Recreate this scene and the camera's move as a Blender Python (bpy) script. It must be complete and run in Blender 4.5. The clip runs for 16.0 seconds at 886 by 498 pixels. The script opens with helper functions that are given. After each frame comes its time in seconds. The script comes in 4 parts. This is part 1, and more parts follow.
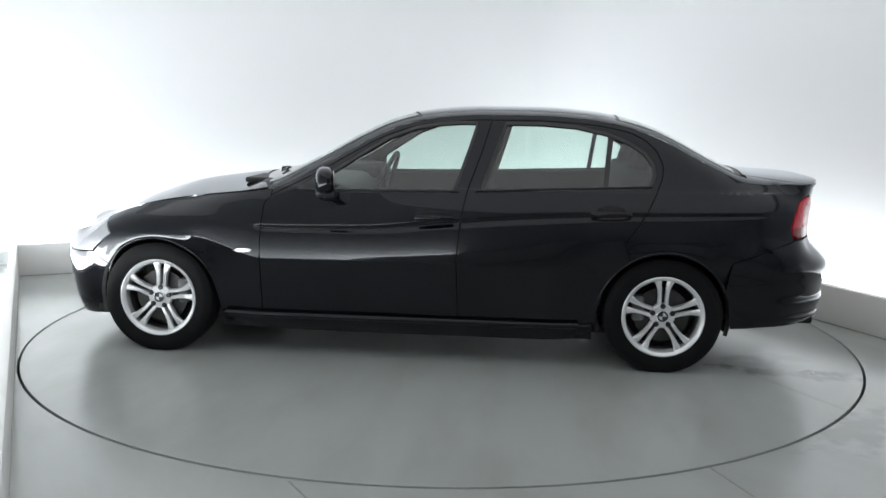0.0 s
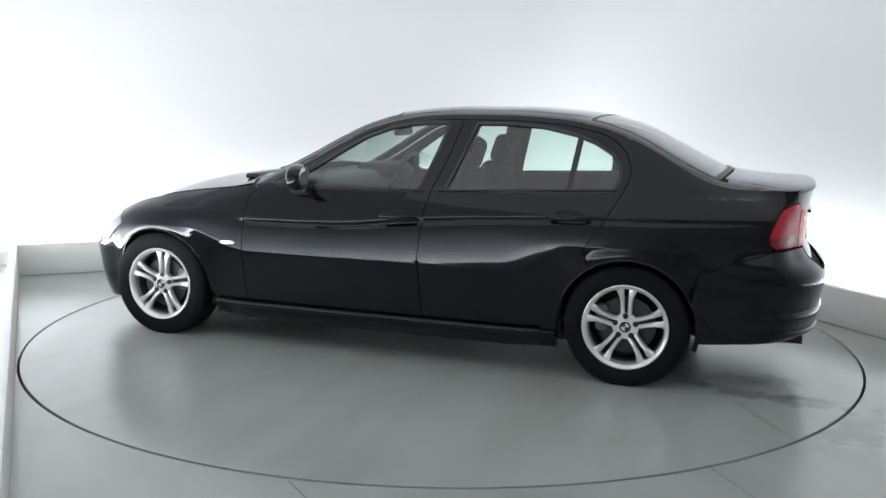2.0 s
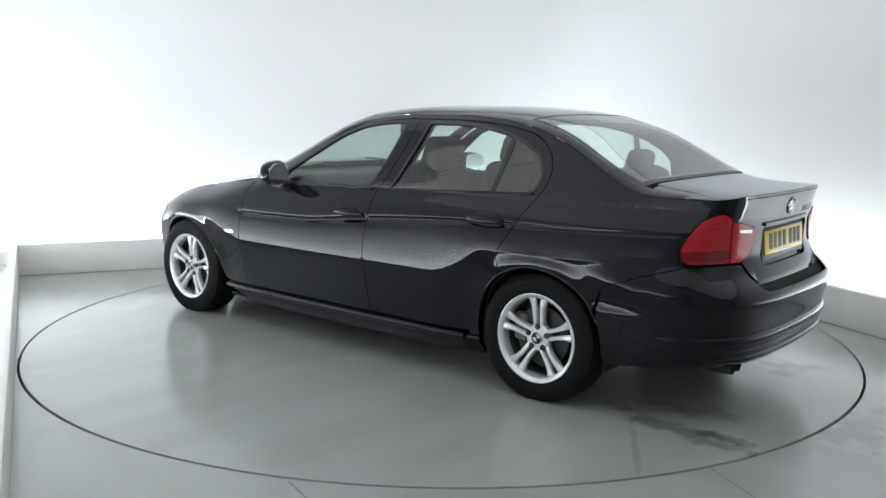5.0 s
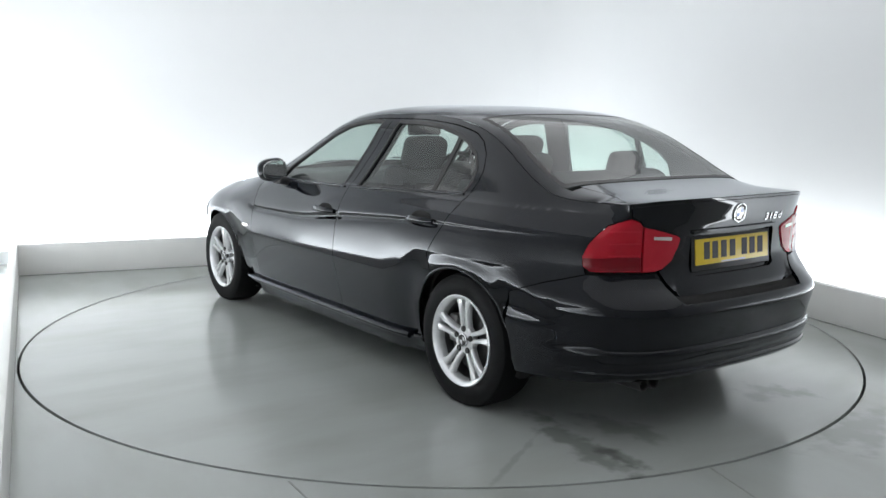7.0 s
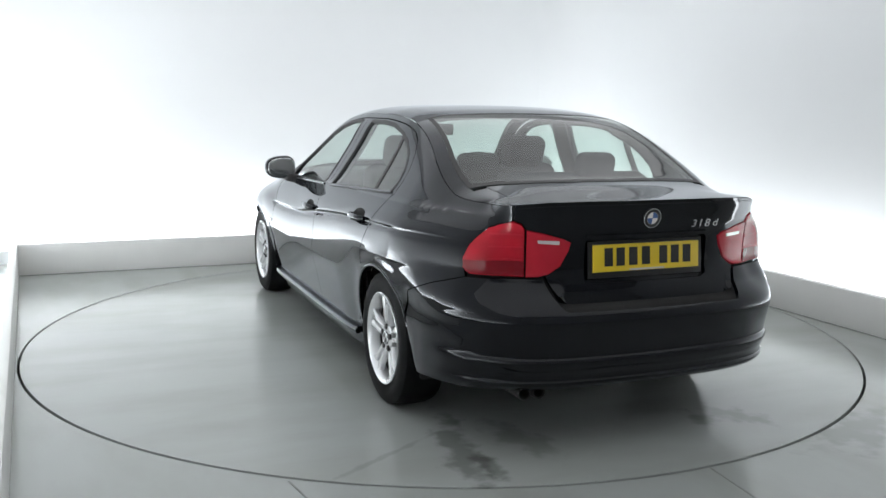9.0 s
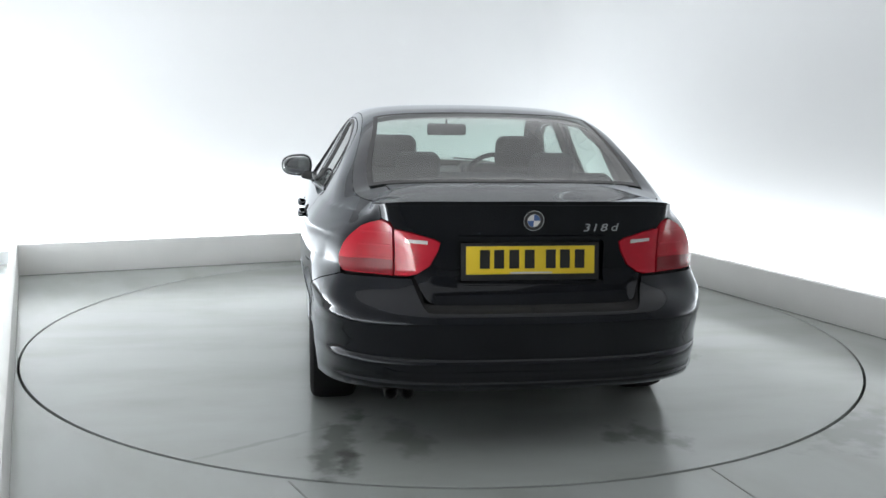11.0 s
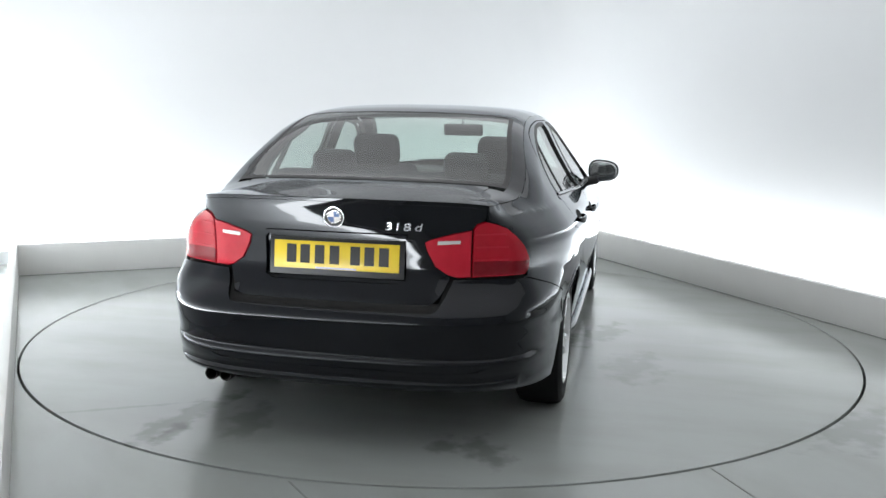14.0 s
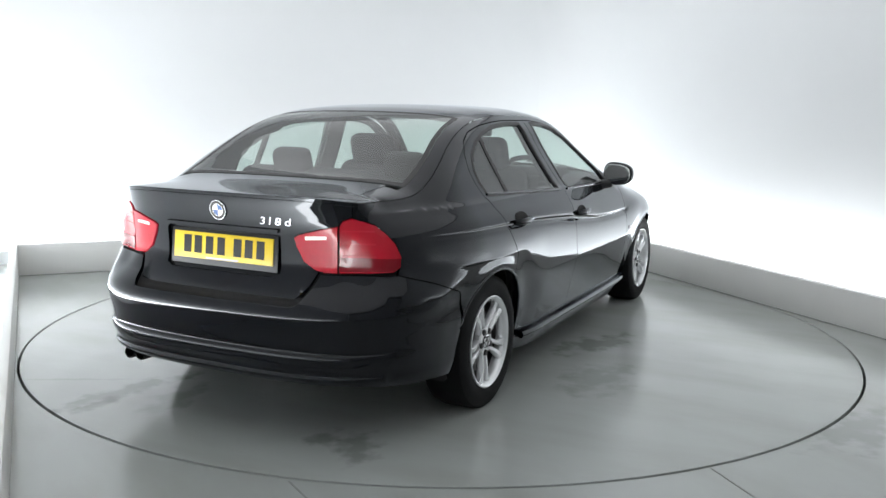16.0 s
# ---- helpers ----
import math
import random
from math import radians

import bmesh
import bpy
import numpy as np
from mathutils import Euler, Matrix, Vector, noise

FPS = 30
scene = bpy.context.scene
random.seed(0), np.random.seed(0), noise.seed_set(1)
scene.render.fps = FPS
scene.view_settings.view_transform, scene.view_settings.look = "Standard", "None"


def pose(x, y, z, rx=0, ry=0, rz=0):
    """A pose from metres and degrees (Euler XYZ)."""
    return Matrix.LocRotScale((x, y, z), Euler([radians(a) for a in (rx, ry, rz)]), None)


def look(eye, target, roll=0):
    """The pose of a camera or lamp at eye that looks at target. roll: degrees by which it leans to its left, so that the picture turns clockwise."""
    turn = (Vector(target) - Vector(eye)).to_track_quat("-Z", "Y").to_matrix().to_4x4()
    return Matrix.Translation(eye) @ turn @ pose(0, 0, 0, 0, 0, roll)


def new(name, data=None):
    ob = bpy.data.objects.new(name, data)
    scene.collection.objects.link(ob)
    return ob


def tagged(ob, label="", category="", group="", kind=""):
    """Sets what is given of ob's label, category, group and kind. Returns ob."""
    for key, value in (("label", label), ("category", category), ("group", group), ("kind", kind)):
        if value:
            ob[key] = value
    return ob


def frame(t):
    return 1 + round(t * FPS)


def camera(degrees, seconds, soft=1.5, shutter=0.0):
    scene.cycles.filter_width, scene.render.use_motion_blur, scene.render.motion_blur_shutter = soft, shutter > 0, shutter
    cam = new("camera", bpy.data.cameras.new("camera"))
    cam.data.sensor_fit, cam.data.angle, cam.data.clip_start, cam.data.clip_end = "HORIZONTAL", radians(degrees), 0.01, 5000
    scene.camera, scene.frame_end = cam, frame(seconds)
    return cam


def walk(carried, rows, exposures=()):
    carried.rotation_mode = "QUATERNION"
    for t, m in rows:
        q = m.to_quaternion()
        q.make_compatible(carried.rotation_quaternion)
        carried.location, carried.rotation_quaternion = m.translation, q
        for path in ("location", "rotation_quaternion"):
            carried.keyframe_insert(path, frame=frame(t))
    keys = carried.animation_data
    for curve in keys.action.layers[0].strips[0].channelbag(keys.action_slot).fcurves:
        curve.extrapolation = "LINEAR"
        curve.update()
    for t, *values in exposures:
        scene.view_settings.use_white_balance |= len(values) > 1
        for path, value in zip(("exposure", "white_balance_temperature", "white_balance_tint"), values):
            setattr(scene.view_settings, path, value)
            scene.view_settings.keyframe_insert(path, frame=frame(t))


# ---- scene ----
from mathutils.geometry import delaunay_2d_cdt

# ---------------------------------------------------------------- camera
cam = camera(53.17, 16.0, soft=1.5)
EYE = Vector((0.0, -5.504, 1.371))
YAW, PITCH, ROLL = radians(-0.024), radians(9.027), 0.955
AIM = Vector((math.sin(YAW) * math.cos(PITCH), math.cos(YAW) * math.cos(PITCH), -math.sin(PITCH)))
walk(cam, [(0.0, look(EYE, EYE + AIM, ROLL)), (16.0, look(EYE, EYE + AIM, ROLL))])
scene.view_settings.exposure = 0.0

# ---------------------------------------------------------------- world and lights
world = bpy.data.worlds.new("world")
scene.world = world
world.use_nodes = True
world.node_tree.nodes["Background"].inputs[0].default_value = (0.8, 0.9, 1.0, 1)
world.node_tree.nodes["Background"].inputs[1].default_value = 0.05

ROOM = Matrix.Rotation(radians(23.7), 4, "Z")      # the room's long axis is turned to the camera
BACK, RIGHT, LEFT, FRONT = 2.635, 2.46, -2.522, -6.3  # faces of the low walls
LOW_H, LOW_T = 0.25, 0.05                          # height and thickness of the low walls
TROUGH = 0.62                                       # depth of the light trough behind them
CEIL = 3.4


def strip_light(name, x, y, length, turn, power):
    """A row of tubes lying in the trough, turned up to the wall."""
    la = bpy.data.lights.new(name, "AREA")
    la.shape, la.size, la.size_y, la.energy = "RECTANGLE", length, 0.28, power
    la.color = (0.945, 0.98, 1.0)
    ob = new(name, la)
    ob.matrix_world = ROOM @ Matrix.Translation((x, y, 0.11)) @ Matrix.Rotation(radians(turn), 4, "Z") @ Matrix.Rotation(radians(180), 4, "X")
    return ob


END, BAY = -3.3, -4.7                                          # the lights end, then the white bay; nearer the camera the hall is dark
MIDX, MIDY = (LEFT + RIGHT) / 2, (BACK + END) / 2
strip_light("trough_light", MIDX, BACK + 0.46, RIGHT - LEFT + 0.6, 0, 65)
strip_light("trough_light", RIGHT + 0.46, MIDY, BACK - END + 0.4, -90, 68)
strip_light("trough_light", LEFT - 0.44, (BACK - 4.8) / 2, BACK + 4.8, 90, 182)
# soft fill over the whole room, added to lift floor and paint; source unseen
soft = bpy.data.lights.new("overhead_fill", "AREA")
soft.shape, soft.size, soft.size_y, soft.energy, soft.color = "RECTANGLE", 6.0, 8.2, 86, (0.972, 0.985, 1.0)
overhead = new("overhead_fill", soft)
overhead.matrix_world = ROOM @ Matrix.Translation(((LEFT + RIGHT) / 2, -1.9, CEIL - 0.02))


# ---------------------------------------------------------------- materials
def material(name, color, rough=0.5, metal=0.0, coat=0.0, var=0.08, scale=8.0, bump=0.0, bump_scale=120.0, spec=0.5, rough_var=0.0, coat_ior=1.5):
    """A principled surface with broad stains and fine grain at real size."""
    m = bpy.data.materials.new(name)
    m.use_nodes = True
    nt = m.node_tree
    b = nt.nodes["Principled BSDF"]
    b.inputs["Roughness"].default_value, b.inputs["Metallic"].default_value = rough, metal
    b.inputs["Coat Weight"].default_value, b.inputs["Coat Roughness"].default_value = coat, 0.02
    b.inputs["Specular IOR Level"].default_value, b.inputs["Coat IOR"].default_value = spec, coat_ior
    co = nt.nodes.new("ShaderNodeTexCoord")
    n1, n2 = nt.nodes.new("ShaderNodeTexNoise"), nt.nodes.new("ShaderNodeTexNoise")
    n1.inputs["Scale"].default_value, n1.inputs["Detail"].default_value = scale, 5
    n2.inputs["Scale"].default_value, n2.inputs["Detail"].default_value = bump_scale, 3
    nt.links.new(co.outputs["Object"], n1.inputs["Vector"])
    nt.links.new(co.outputs["Object"], n2.inputs["Vector"])
    mix = nt.nodes.new("ShaderNodeMix")
    mix.data_type = "RGBA"
    mix.inputs[6].default_value = (*[c * (1 - var) for c in color], 1)
    mix.inputs[7].default_value = (*[min(1, c * (1 + var)) for c in color], 1)
    nt.links.new(n1.outputs[0], mix.inputs[0])
    nt.links.new(mix.outputs[2], b.inputs["Base Color"])
    if rough_var:
        mr = nt.nodes.new("ShaderNodeMapRange")
        mr.inputs[1].default_value, mr.inputs[2].default_value = 0.3, 0.7
        mr.inputs[3].default_value, mr.inputs[4].default_value = rough - rough_var, rough + rough_var
        nt.links.new(n1.outputs[0], mr.inputs[0])
        nt.links.new(mr.outputs[0], b.inputs["Roughness"])
    if bump:
        bp = nt.nodes.new("ShaderNodeBump")
        bp.inputs["Strength"].default_value, bp.inputs["Distance"].default_value = bump, 0.002
        nt.links.new(n2.outputs[0], bp.inputs["Height"])
        nt.links.new(bp.outputs[0], b.inputs["Normal"])
    return m


def glass_material(name, tint, gloss=0.9):
    """Thin sheet glass: tinted see-through with a mirror gloss that grows at the edge."""
    m = bpy.data.materials.new(name)
    m.use_nodes = True
    nt = m.node_tree
    nt.nodes.remove(nt.nodes["Principled BSDF"])
    tr, gl, mx, lw, pw, ma = [nt.nodes.new("ShaderNode" + k) for k in ("BsdfTransparent", "BsdfGlossy", "MixShader", "LayerWeight", "Math", "Math")]
    tr.inputs[0].default_value, gl.inputs[0].default_value = (*tint, 1), (gloss, gloss, gloss, 1)
    gl.inputs["Roughness"].default_value = 0.01
    lw.inputs[0].default_value = 0.5
    pw.operation, ma.operation = "POWER", "MULTIPLY_ADD"
    pw.inputs[1].default_value, ma.inputs[1].default_value, ma.inputs[2].default_value = 3.8, 0.88, 0.085
    nt.links.new(lw.outputs["Facing"], pw.inputs[0])
    nt.links.new(pw.outputs[0], ma.inputs[0])
    nt.links.new(ma.outputs[0], mx.inputs[0])
    nt.links.new(tr.outputs[0], mx.inputs[1])
    nt.links.new(gl.outputs[0], mx.inputs[2])
    nt.links.new(mx.outputs[0], nt.nodes["Material Output"].inputs[0])
    return m


def paint_material(name, color):
    """Black metallic car paint: a dark base under a polished lacquer whose gloss grows at the edge."""
    m = material(name, color, 0.35, var=0.25, scale=3.0, spec=0.0)
    nt = m.node_tree
    gl, mx, lw, pw, ma = [nt.nodes.new("ShaderNode" + k) for k in ("BsdfGlossy", "MixShader", "LayerWeight", "Math", "Math")]
    gl.inputs[0].default_value, gl.inputs["Roughness"].default_value, lw.inputs[0].default_value = (0.95, 0.97, 1.0, 1), 0.035, 0.5
    pw.operation, ma.operation = "POWER", "MULTIPLY_ADD"
    pw.inputs[1].default_value, ma.inputs[1].default_value, ma.inputs[2].default_value = 3.85, 0.95, 0.030
    nt.links.new(lw.outputs["Facing"], pw.inputs[0])
    nt.links.new(pw.outputs[0], ma.inputs[0])
    nt.links.new(ma.outputs[0], mx.inputs[0])
    nt.links.new(nt.nodes["Principled BSDF"].outputs[0], mx.inputs[1])
    nt.links.new(gl.outputs[0], mx.inputs[2])
    nt.links.new(mx.outputs[0], nt.nodes["Material Output"].inputs[0])
    return m


PAINT = paint_material("black_paint", (0.0022, 0.0028, 0.0046))
TRIM = material("black_trim", (0.012, 0.012, 0.013), 0.4, var=0.2, bump=0.1)
PLASTIC = material("dark_plastic", (0.013, 0.013, 0.014), 0.55, var=0.2, bump=0.3, bump_scale=400)
# lighter than the other plastic: pale reflection on the side glass put into colour
HAZED_DASH = material("hazed_dash_plastic", (0.09, 0.092, 0.095), 0.5, var=0.15, bump=0.3, bump_scale=400)
UNDER = material("underbody", (0.012, 0.012, 0.012), 0.9, var=0.3)
RUBBER = material("tyre_rubber", (0.0052, 0.0054, 0.006), 0.66, var=0.3, bump=0.25, bump_scale=300, spec=0.16)
ALLOY = material("alloy", (0.80, 0.81, 0.825), 0.26, 0.6, var=0.06, coat=0.5)
DARK_STEEL = material("dark_steel", (0.03, 0.03, 0.03), 0.5, 0.6, var=0.3)
# near-black copy of the rim alloy: shade between the spokes put into colour
SHADED_ALLOY = material("shaded_alloy", (0.05, 0.05, 0.05), 0.5, 0.3, var=0.2, scale=15)
STEEL = material("brake_steel", (0.06, 0.06, 0.06), 0.45, 0.9, var=0.25, scale=20)
CALIPER = material("cast_iron", (0.16, 0.16, 0.16), 0.55, 0.5, var=0.4, scale=40)
CHROME = material("chrome", (0.8, 0.81, 0.83), 0.12, 1.0, var=0.04)
FABRIC = material("seat_fabric", (0.022, 0.023, 0.026), 0.9, var=0.25, scale=30, bump=0.04, bump_scale=90)
LINER = material("headliner", (0.30, 0.30, 0.29), 0.95, var=0.05)
GLASS = glass_material("window_glass", (0.72, 0.82, 0.78))
MIRROR = material("mirror_glass", (0.85, 0.87, 0.88), 0.02, 1.0, var=0.01)
RED = material("red_lens", (0.40, 0.009, 0.022), 0.12, 0.0, 0.6, 0.12, 25.0, spec=0.2, coat_ior=1.36)
RED_DEEP = material("deep_red_lens", (0.18, 0.005, 0.012), 0.12, 0.0, 0.6, 0.12, 25.0, spec=0.2, coat_ior=1.36)
RED_PALE = material("pale_red_lens", (0.45, 0.016, 0.032), 0.12, 0.0, 0.6, 0.12, 25.0, spec=0.2, coat_ior=1.36)
LENS_GREY = material("headlamp_lens", (0.30, 0.31, 0.33), 0.08, 0.4, 1.0, 0.25, 12.0)
LENS_WHITE = material("clear_lens", (0.75, 0.72, 0.72), 0.08, 0.3, 1.0, 0.1, 25.0)
YELLOW = material("plate_yellow", (0.78, 0.56, 0.02), 0.35, var=0.04, coat=0.4)
INK = material("plate_ink", (0.012, 0.012, 0.012), 0.4)
BLUE = material("badge_blue", (0.05, 0.10, 0.24), 0.25, coat=1.0)
WALL = material("white_wall", (0.785, 0.80, 0.81), 0.7, var=0.02, scale=1.2, bump=0.05)
LOWPAINT = material("low_wall_paint", (0.84, 0.84, 0.82), 0.5, var=0.06, scale=3.0, bump=0.1)
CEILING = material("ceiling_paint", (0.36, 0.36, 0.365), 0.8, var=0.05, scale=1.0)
# grey that stands in for the unlit hall behind the camera
UNLIT_GREY = material("unlit_hall_grey", (0.45, 0.46, 0.465), 0.8, var=0.15, scale=1.5)
JOINT = material("floor_joint", (0.2, 0.21, 0.2), 0.8, var=0.3, scale=20)
GROOVE = material("groove_dark", (0.02, 0.022, 0.02), 0.9, var=0.3)


def floor_material(name, seed):
    """Grey floor paint, glossy, with wiped dirt, dark drips and worn patches."""
    m = material(name, (0.375, 0.396, 0.384), 0.2, var=0.035, scale=1.4, bump=0.05, bump_scale=60, rough_var=0.05, spec=1.0)
    nt = m.node_tree
    b = nt.nodes["Principled BSDF"]
    old = b.inputs["Base Color"].links[0].from_socket
    co = nt.nodes.new("ShaderNodeTexCoord")
    mp = nt.nodes.new("ShaderNodeMapping")
    mp.inputs["Location"].default_value, mp.inputs["Rotation"].default_value = (seed * 3.1, seed * 1.7, 0), (0, 0, seed)
    mp.inputs["Scale"].default_value = (1.0, 0.35, 1)
    ns = nt.nodes.new("ShaderNodeTexNoise")
    ns.inputs["Scale"].default_value, ns.inputs["Detail"].default_value = 2.6, 8
    ramp = nt.nodes.new("ShaderNodeValToRGB")
    ramp.color_ramp.elements[0].position, ramp.color_ramp.elements[0].color = 0.45, (1, 1, 1, 1)
    ramp.color_ramp.elements[1].position, ramp.color_ramp.elements[1].color = 0.85, (0.80, 0.79, 0.76, 1)
    mul = nt.nodes.new("ShaderNodeMix")
    mul.data_type, mul.blend_type = "RGBA", "MULTIPLY"
    mul.inputs[0].default_value = 1
    nt.links.new(co.outputs["Object"], mp.inputs[0])
    nt.links.new(mp.outputs[0], ns.inputs["Vector"])
    nt.links.new(ns.outputs[0], ramp.inputs[0])
    nt.links.new(old, mul.inputs[6])
    nt.links.new(ramp.outputs[0], mul.inputs[7])
    nt.links.new(mul.outputs[2], b.inputs["Base Color"])
    return m


FLOOR = floor_material("floor_paint", 1.0)
DISC = floor_material("turntable_paint", 2.3)


def add_stains(m, stains):
    """Dark ragged stains at given places: x, y, length, width, turn, depth."""
    nt = m.node_tree
    b = nt.nodes["Principled BSDF"]
    co = nt.nodes.new("ShaderNodeTexCoord")
    wob = nt.nodes.new("ShaderNodeTexNoise")
    wob.inputs["Scale"].default_value, wob.inputs["Detail"].default_value = 9.0, 6
    nt.links.new(co.outputs["Object"], wob.inputs["Vector"])
    for x, y, lx, ly, turn, deep in stains:
        mp = nt.nodes.new("ShaderNodeMapping")
        mp.vector_type = "TEXTURE"
        mp.inputs["Location"].default_value, mp.inputs["Rotation"].default_value, mp.inputs["Scale"].default_value = (x, y, 0), (0, 0, radians(turn)), (lx, ly, 1)
        ln = nt.nodes.new("ShaderNodeVectorMath")
        ln.operation = "LENGTH"
        add = nt.nodes.new("ShaderNodeMath")
        add.operation = "MULTIPLY_ADD"
        add.inputs[1].default_value, add.inputs[2].default_value = 2.6, -1.3
        su = nt.nodes.new("ShaderNodeMath")
        mr = nt.nodes.new("ShaderNodeMapRange")
        mr.interpolation_type = "SMOOTHSTEP"
        mr.inputs[1].default_value, mr.inputs[2].default_value, mr.inputs[3].default_value, mr.inputs[4].default_value = 0.25, 1.05, deep, 0
        old = b.inputs["Base Color"].links[0].from_socket
        mul = nt.nodes.new("ShaderNodeMix")
        mul.data_type, mul.blend_type = "RGBA", "MULTIPLY"
        mul.inputs[7].default_value = (0.30, 0.30, 0.29, 1)
        nt.links.new(co.outputs["Object"], mp.inputs[0])
        nt.links.new(mp.outputs[0], ln.inputs[0])
        nt.links.new(wob.outputs[0], add.inputs[0])
        nt.links.new(ln.outputs["Value"], su.inputs[0])
        nt.links.new(add.outputs[0], su.inputs[1])
        nt.links.new(su.outputs[0], mr.inputs[0])
        nt.links.new(mr.outputs[0], mul.inputs[0])
        nt.links.new(old, mul.inputs[6])
        nt.links.new(mul.outputs[2], b.inputs["Base Color"])


add_stains(DISC, [(-1.95, 0.74, 0.50, 0.10, -10, 0.6), (-2.14, 0.69, 0.16, 0.06, 0, 0.6), (-2.01, -0.62, 0.22, 0.10, 30, 0.5), (-1.98, -0.45, 0.12, 0.08, 0, 0.5),
                  (0.07, -0.99, 0.35, 0.16, -25, 0.55), (-0.6, -1.2, 0.35, 0.2, 0, 0.3), (-1.9, 1.05, 0.5, 0.02, -60, 0.25), (-1.9, 0.45, 0.3, 0.12, 10, 0.35)])
add_stains(FLOOR, [(1.0, -2.35, 0.5, 0.22, 10, 0.35)])


# ---------------------------------------------------------------- mesh helpers
def mesh_part(name, verts, faces, mat, parent=None, label="", normals=None, smooth=True):
    me = bpy.data.meshes.new(name)
    me.from_pydata([tuple(v) for v in verts], [], [tuple(f) for f in faces])
    me.materials.append(mat)
    me.polygons.foreach_set("use_smooth", [smooth] * len(me.polygons))
    me.update()
    if normals is not None:
        me.normals_split_custom_set_from_vertices([tuple(n) for n in normals])
    ob = new(name, me)
    ob.parent = parent
    return tagged(ob, label)


def part(name, bm, mat, parent=None, label="", smooth=True, sharp=40):
    """Links a bmesh as one mesh object under a thing or a part."""
    bmesh.ops.recalc_face_normals(bm, faces=bm.faces)
    for f in bm.faces:
        f.smooth = smooth
    for e in bm.edges:
        if len(e.link_faces) == 2 and e.calc_face_angle(0) > radians(sharp):
            e.smooth = False
    me = bpy.data.meshes.new(name)
    bm.to_mesh(me)
    bm.free()
    me.materials.append(mat)
    ob = new(name, me)
    ob.parent = parent
    return tagged(ob, label)


def thing(name, label, category, group="", kind=""):
    ob = new(name)
    return tagged(ob, label, category, group, kind)


def rbox(size, at=(0, 0, 0), r=0.02, seg=3, m=None, bm=None):
    """A box with rounded edges."""
    bm = bm or bmesh.new()
    mat4 = Matrix.Translation(at) @ (m or Matrix()) @ Matrix.Diagonal((*size, 1))
    made = bmesh.ops.create_cube(bm, size=1, matrix=mat4)
    vs = set(made["verts"])
    es = [e for e in bm.edges if e.verts[0] in vs and e.verts[1] in vs]
    if r > 0:
        bmesh.ops.bevel(bm, geom=es, offset=r, segments=seg, affect="EDGES", profile=0.5)
    return bm


def lathe(profile, seg=64, axis="y", bm=None, at=(0, 0, 0)):
    """Turns a profile of (radius, along) round an axis."""
    bm = bm or bmesh.new()
    rings = []
    for k in range(seg):
        a = 2 * math.pi * k / seg
        ring = []
        for r, h in profile:
            c, s = r * math.cos(a), r * math.sin(a)
            v = (c, h, s) if axis == "y" else (c, s, h) if axis == "z" else (h, c, s)
            ring.append(bm.verts.new(Vector(v) + Vector(at)))
        rings.append(ring)
    for k in range(seg):
        a, b = rings[k], rings[(k + 1) % seg]
        for i in range(len(profile) - 1):
            bm.faces.new((a[i], a[i + 1], b[i + 1], b[i]))
    return bm


def tube(points, radius, seg=8, bm=None):
    """A round bar through points."""
    bm = bm or bmesh.new()
    pts = [Vector(p) for p in points]
    rings = []
    for i, p in enumerate(pts):
        d = (pts[min(i + 1, len(pts) - 1)] - pts[max(i - 1, 0)]).normalized()
        side = d.orthogonal().normalized() if abs(d.z) > 0.9 else d.cross(Vector((0, 0, 1))).normalized()
        up = side.cross(d)
        rings.append([bm.verts.new(p + radius * (side * math.cos(a) + up * math.sin(a))) for a in np.linspace(0, 2 * math.pi, seg, endpoint=False)])
    for a, b in zip(rings, rings[1:]):
        for k in range(seg):
            bm.faces.new((a[k], a[(k + 1) % seg], b[(k + 1) % seg], b[k]))
    bm.faces.new(rings[0])
    bm.faces.new(rings[-1])
    return bm


# ---------------------------------------------------------------- the room
SKEW = Matrix.Translation((LEFT, BACK, 0)) @ Matrix.Rotation(radians(1.35), 4, "Z") @ Matrix.Translation((-LEFT, -BACK, 0))


def wall_block(name, x0, x1, y0, y1, z0, z1, mat, label, category, r=0.0, turn=Matrix()):
    bm = rbox((x1 - x0, y1 - y0, z1 - z0), ((x0 + x1) / 2, (y0 + y1) / 2, (z0 + z1) / 2), r, 2)
    ob = part(name, bm, mat)
    ob.matrix_world = ROOM @ turn
    return tagged(ob, label, category, kind="structure")


OUT_B, OUT_F = BACK + TROUGH, FRONT - TROUGH
OUT_R, OUT_L = RIGHT + TROUGH, LEFT - TROUGH
wall_block("wall_north", OUT_L - 0.1, OUT_R + 0.1, OUT_B, OUT_B + 0.1, -0.02, CEIL, WALL, "smooth white studio wall glowing from the trough", "wall")
wall_block("wall_east", OUT_R, OUT_R + 0.1, OUT_F, OUT_B, -0.02, CEIL, WALL, "smooth white studio wall glowing from the trough", "wall")
wall_block("wall_west", OUT_L - 0.1, OUT_L, OUT_F, OUT_B, -0.02, CEIL, WALL, "smooth white studio wall glowing from the trough", "wall", turn=SKEW)
# added out of view so the car mirrors a dim side here
wall_block("wall_south", OUT_L - 0.1, OUT_R + 0.1, OUT_F - 0.1, OUT_F, -0.02, CEIL, UNLIT_GREY, "plain grey wall, unseen, standing in for the unlit hall", "wall")
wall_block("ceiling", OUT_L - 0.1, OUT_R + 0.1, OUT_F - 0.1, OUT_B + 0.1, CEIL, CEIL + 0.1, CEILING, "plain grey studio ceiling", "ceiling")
LOW = "low off-white painted wall that hides lights"
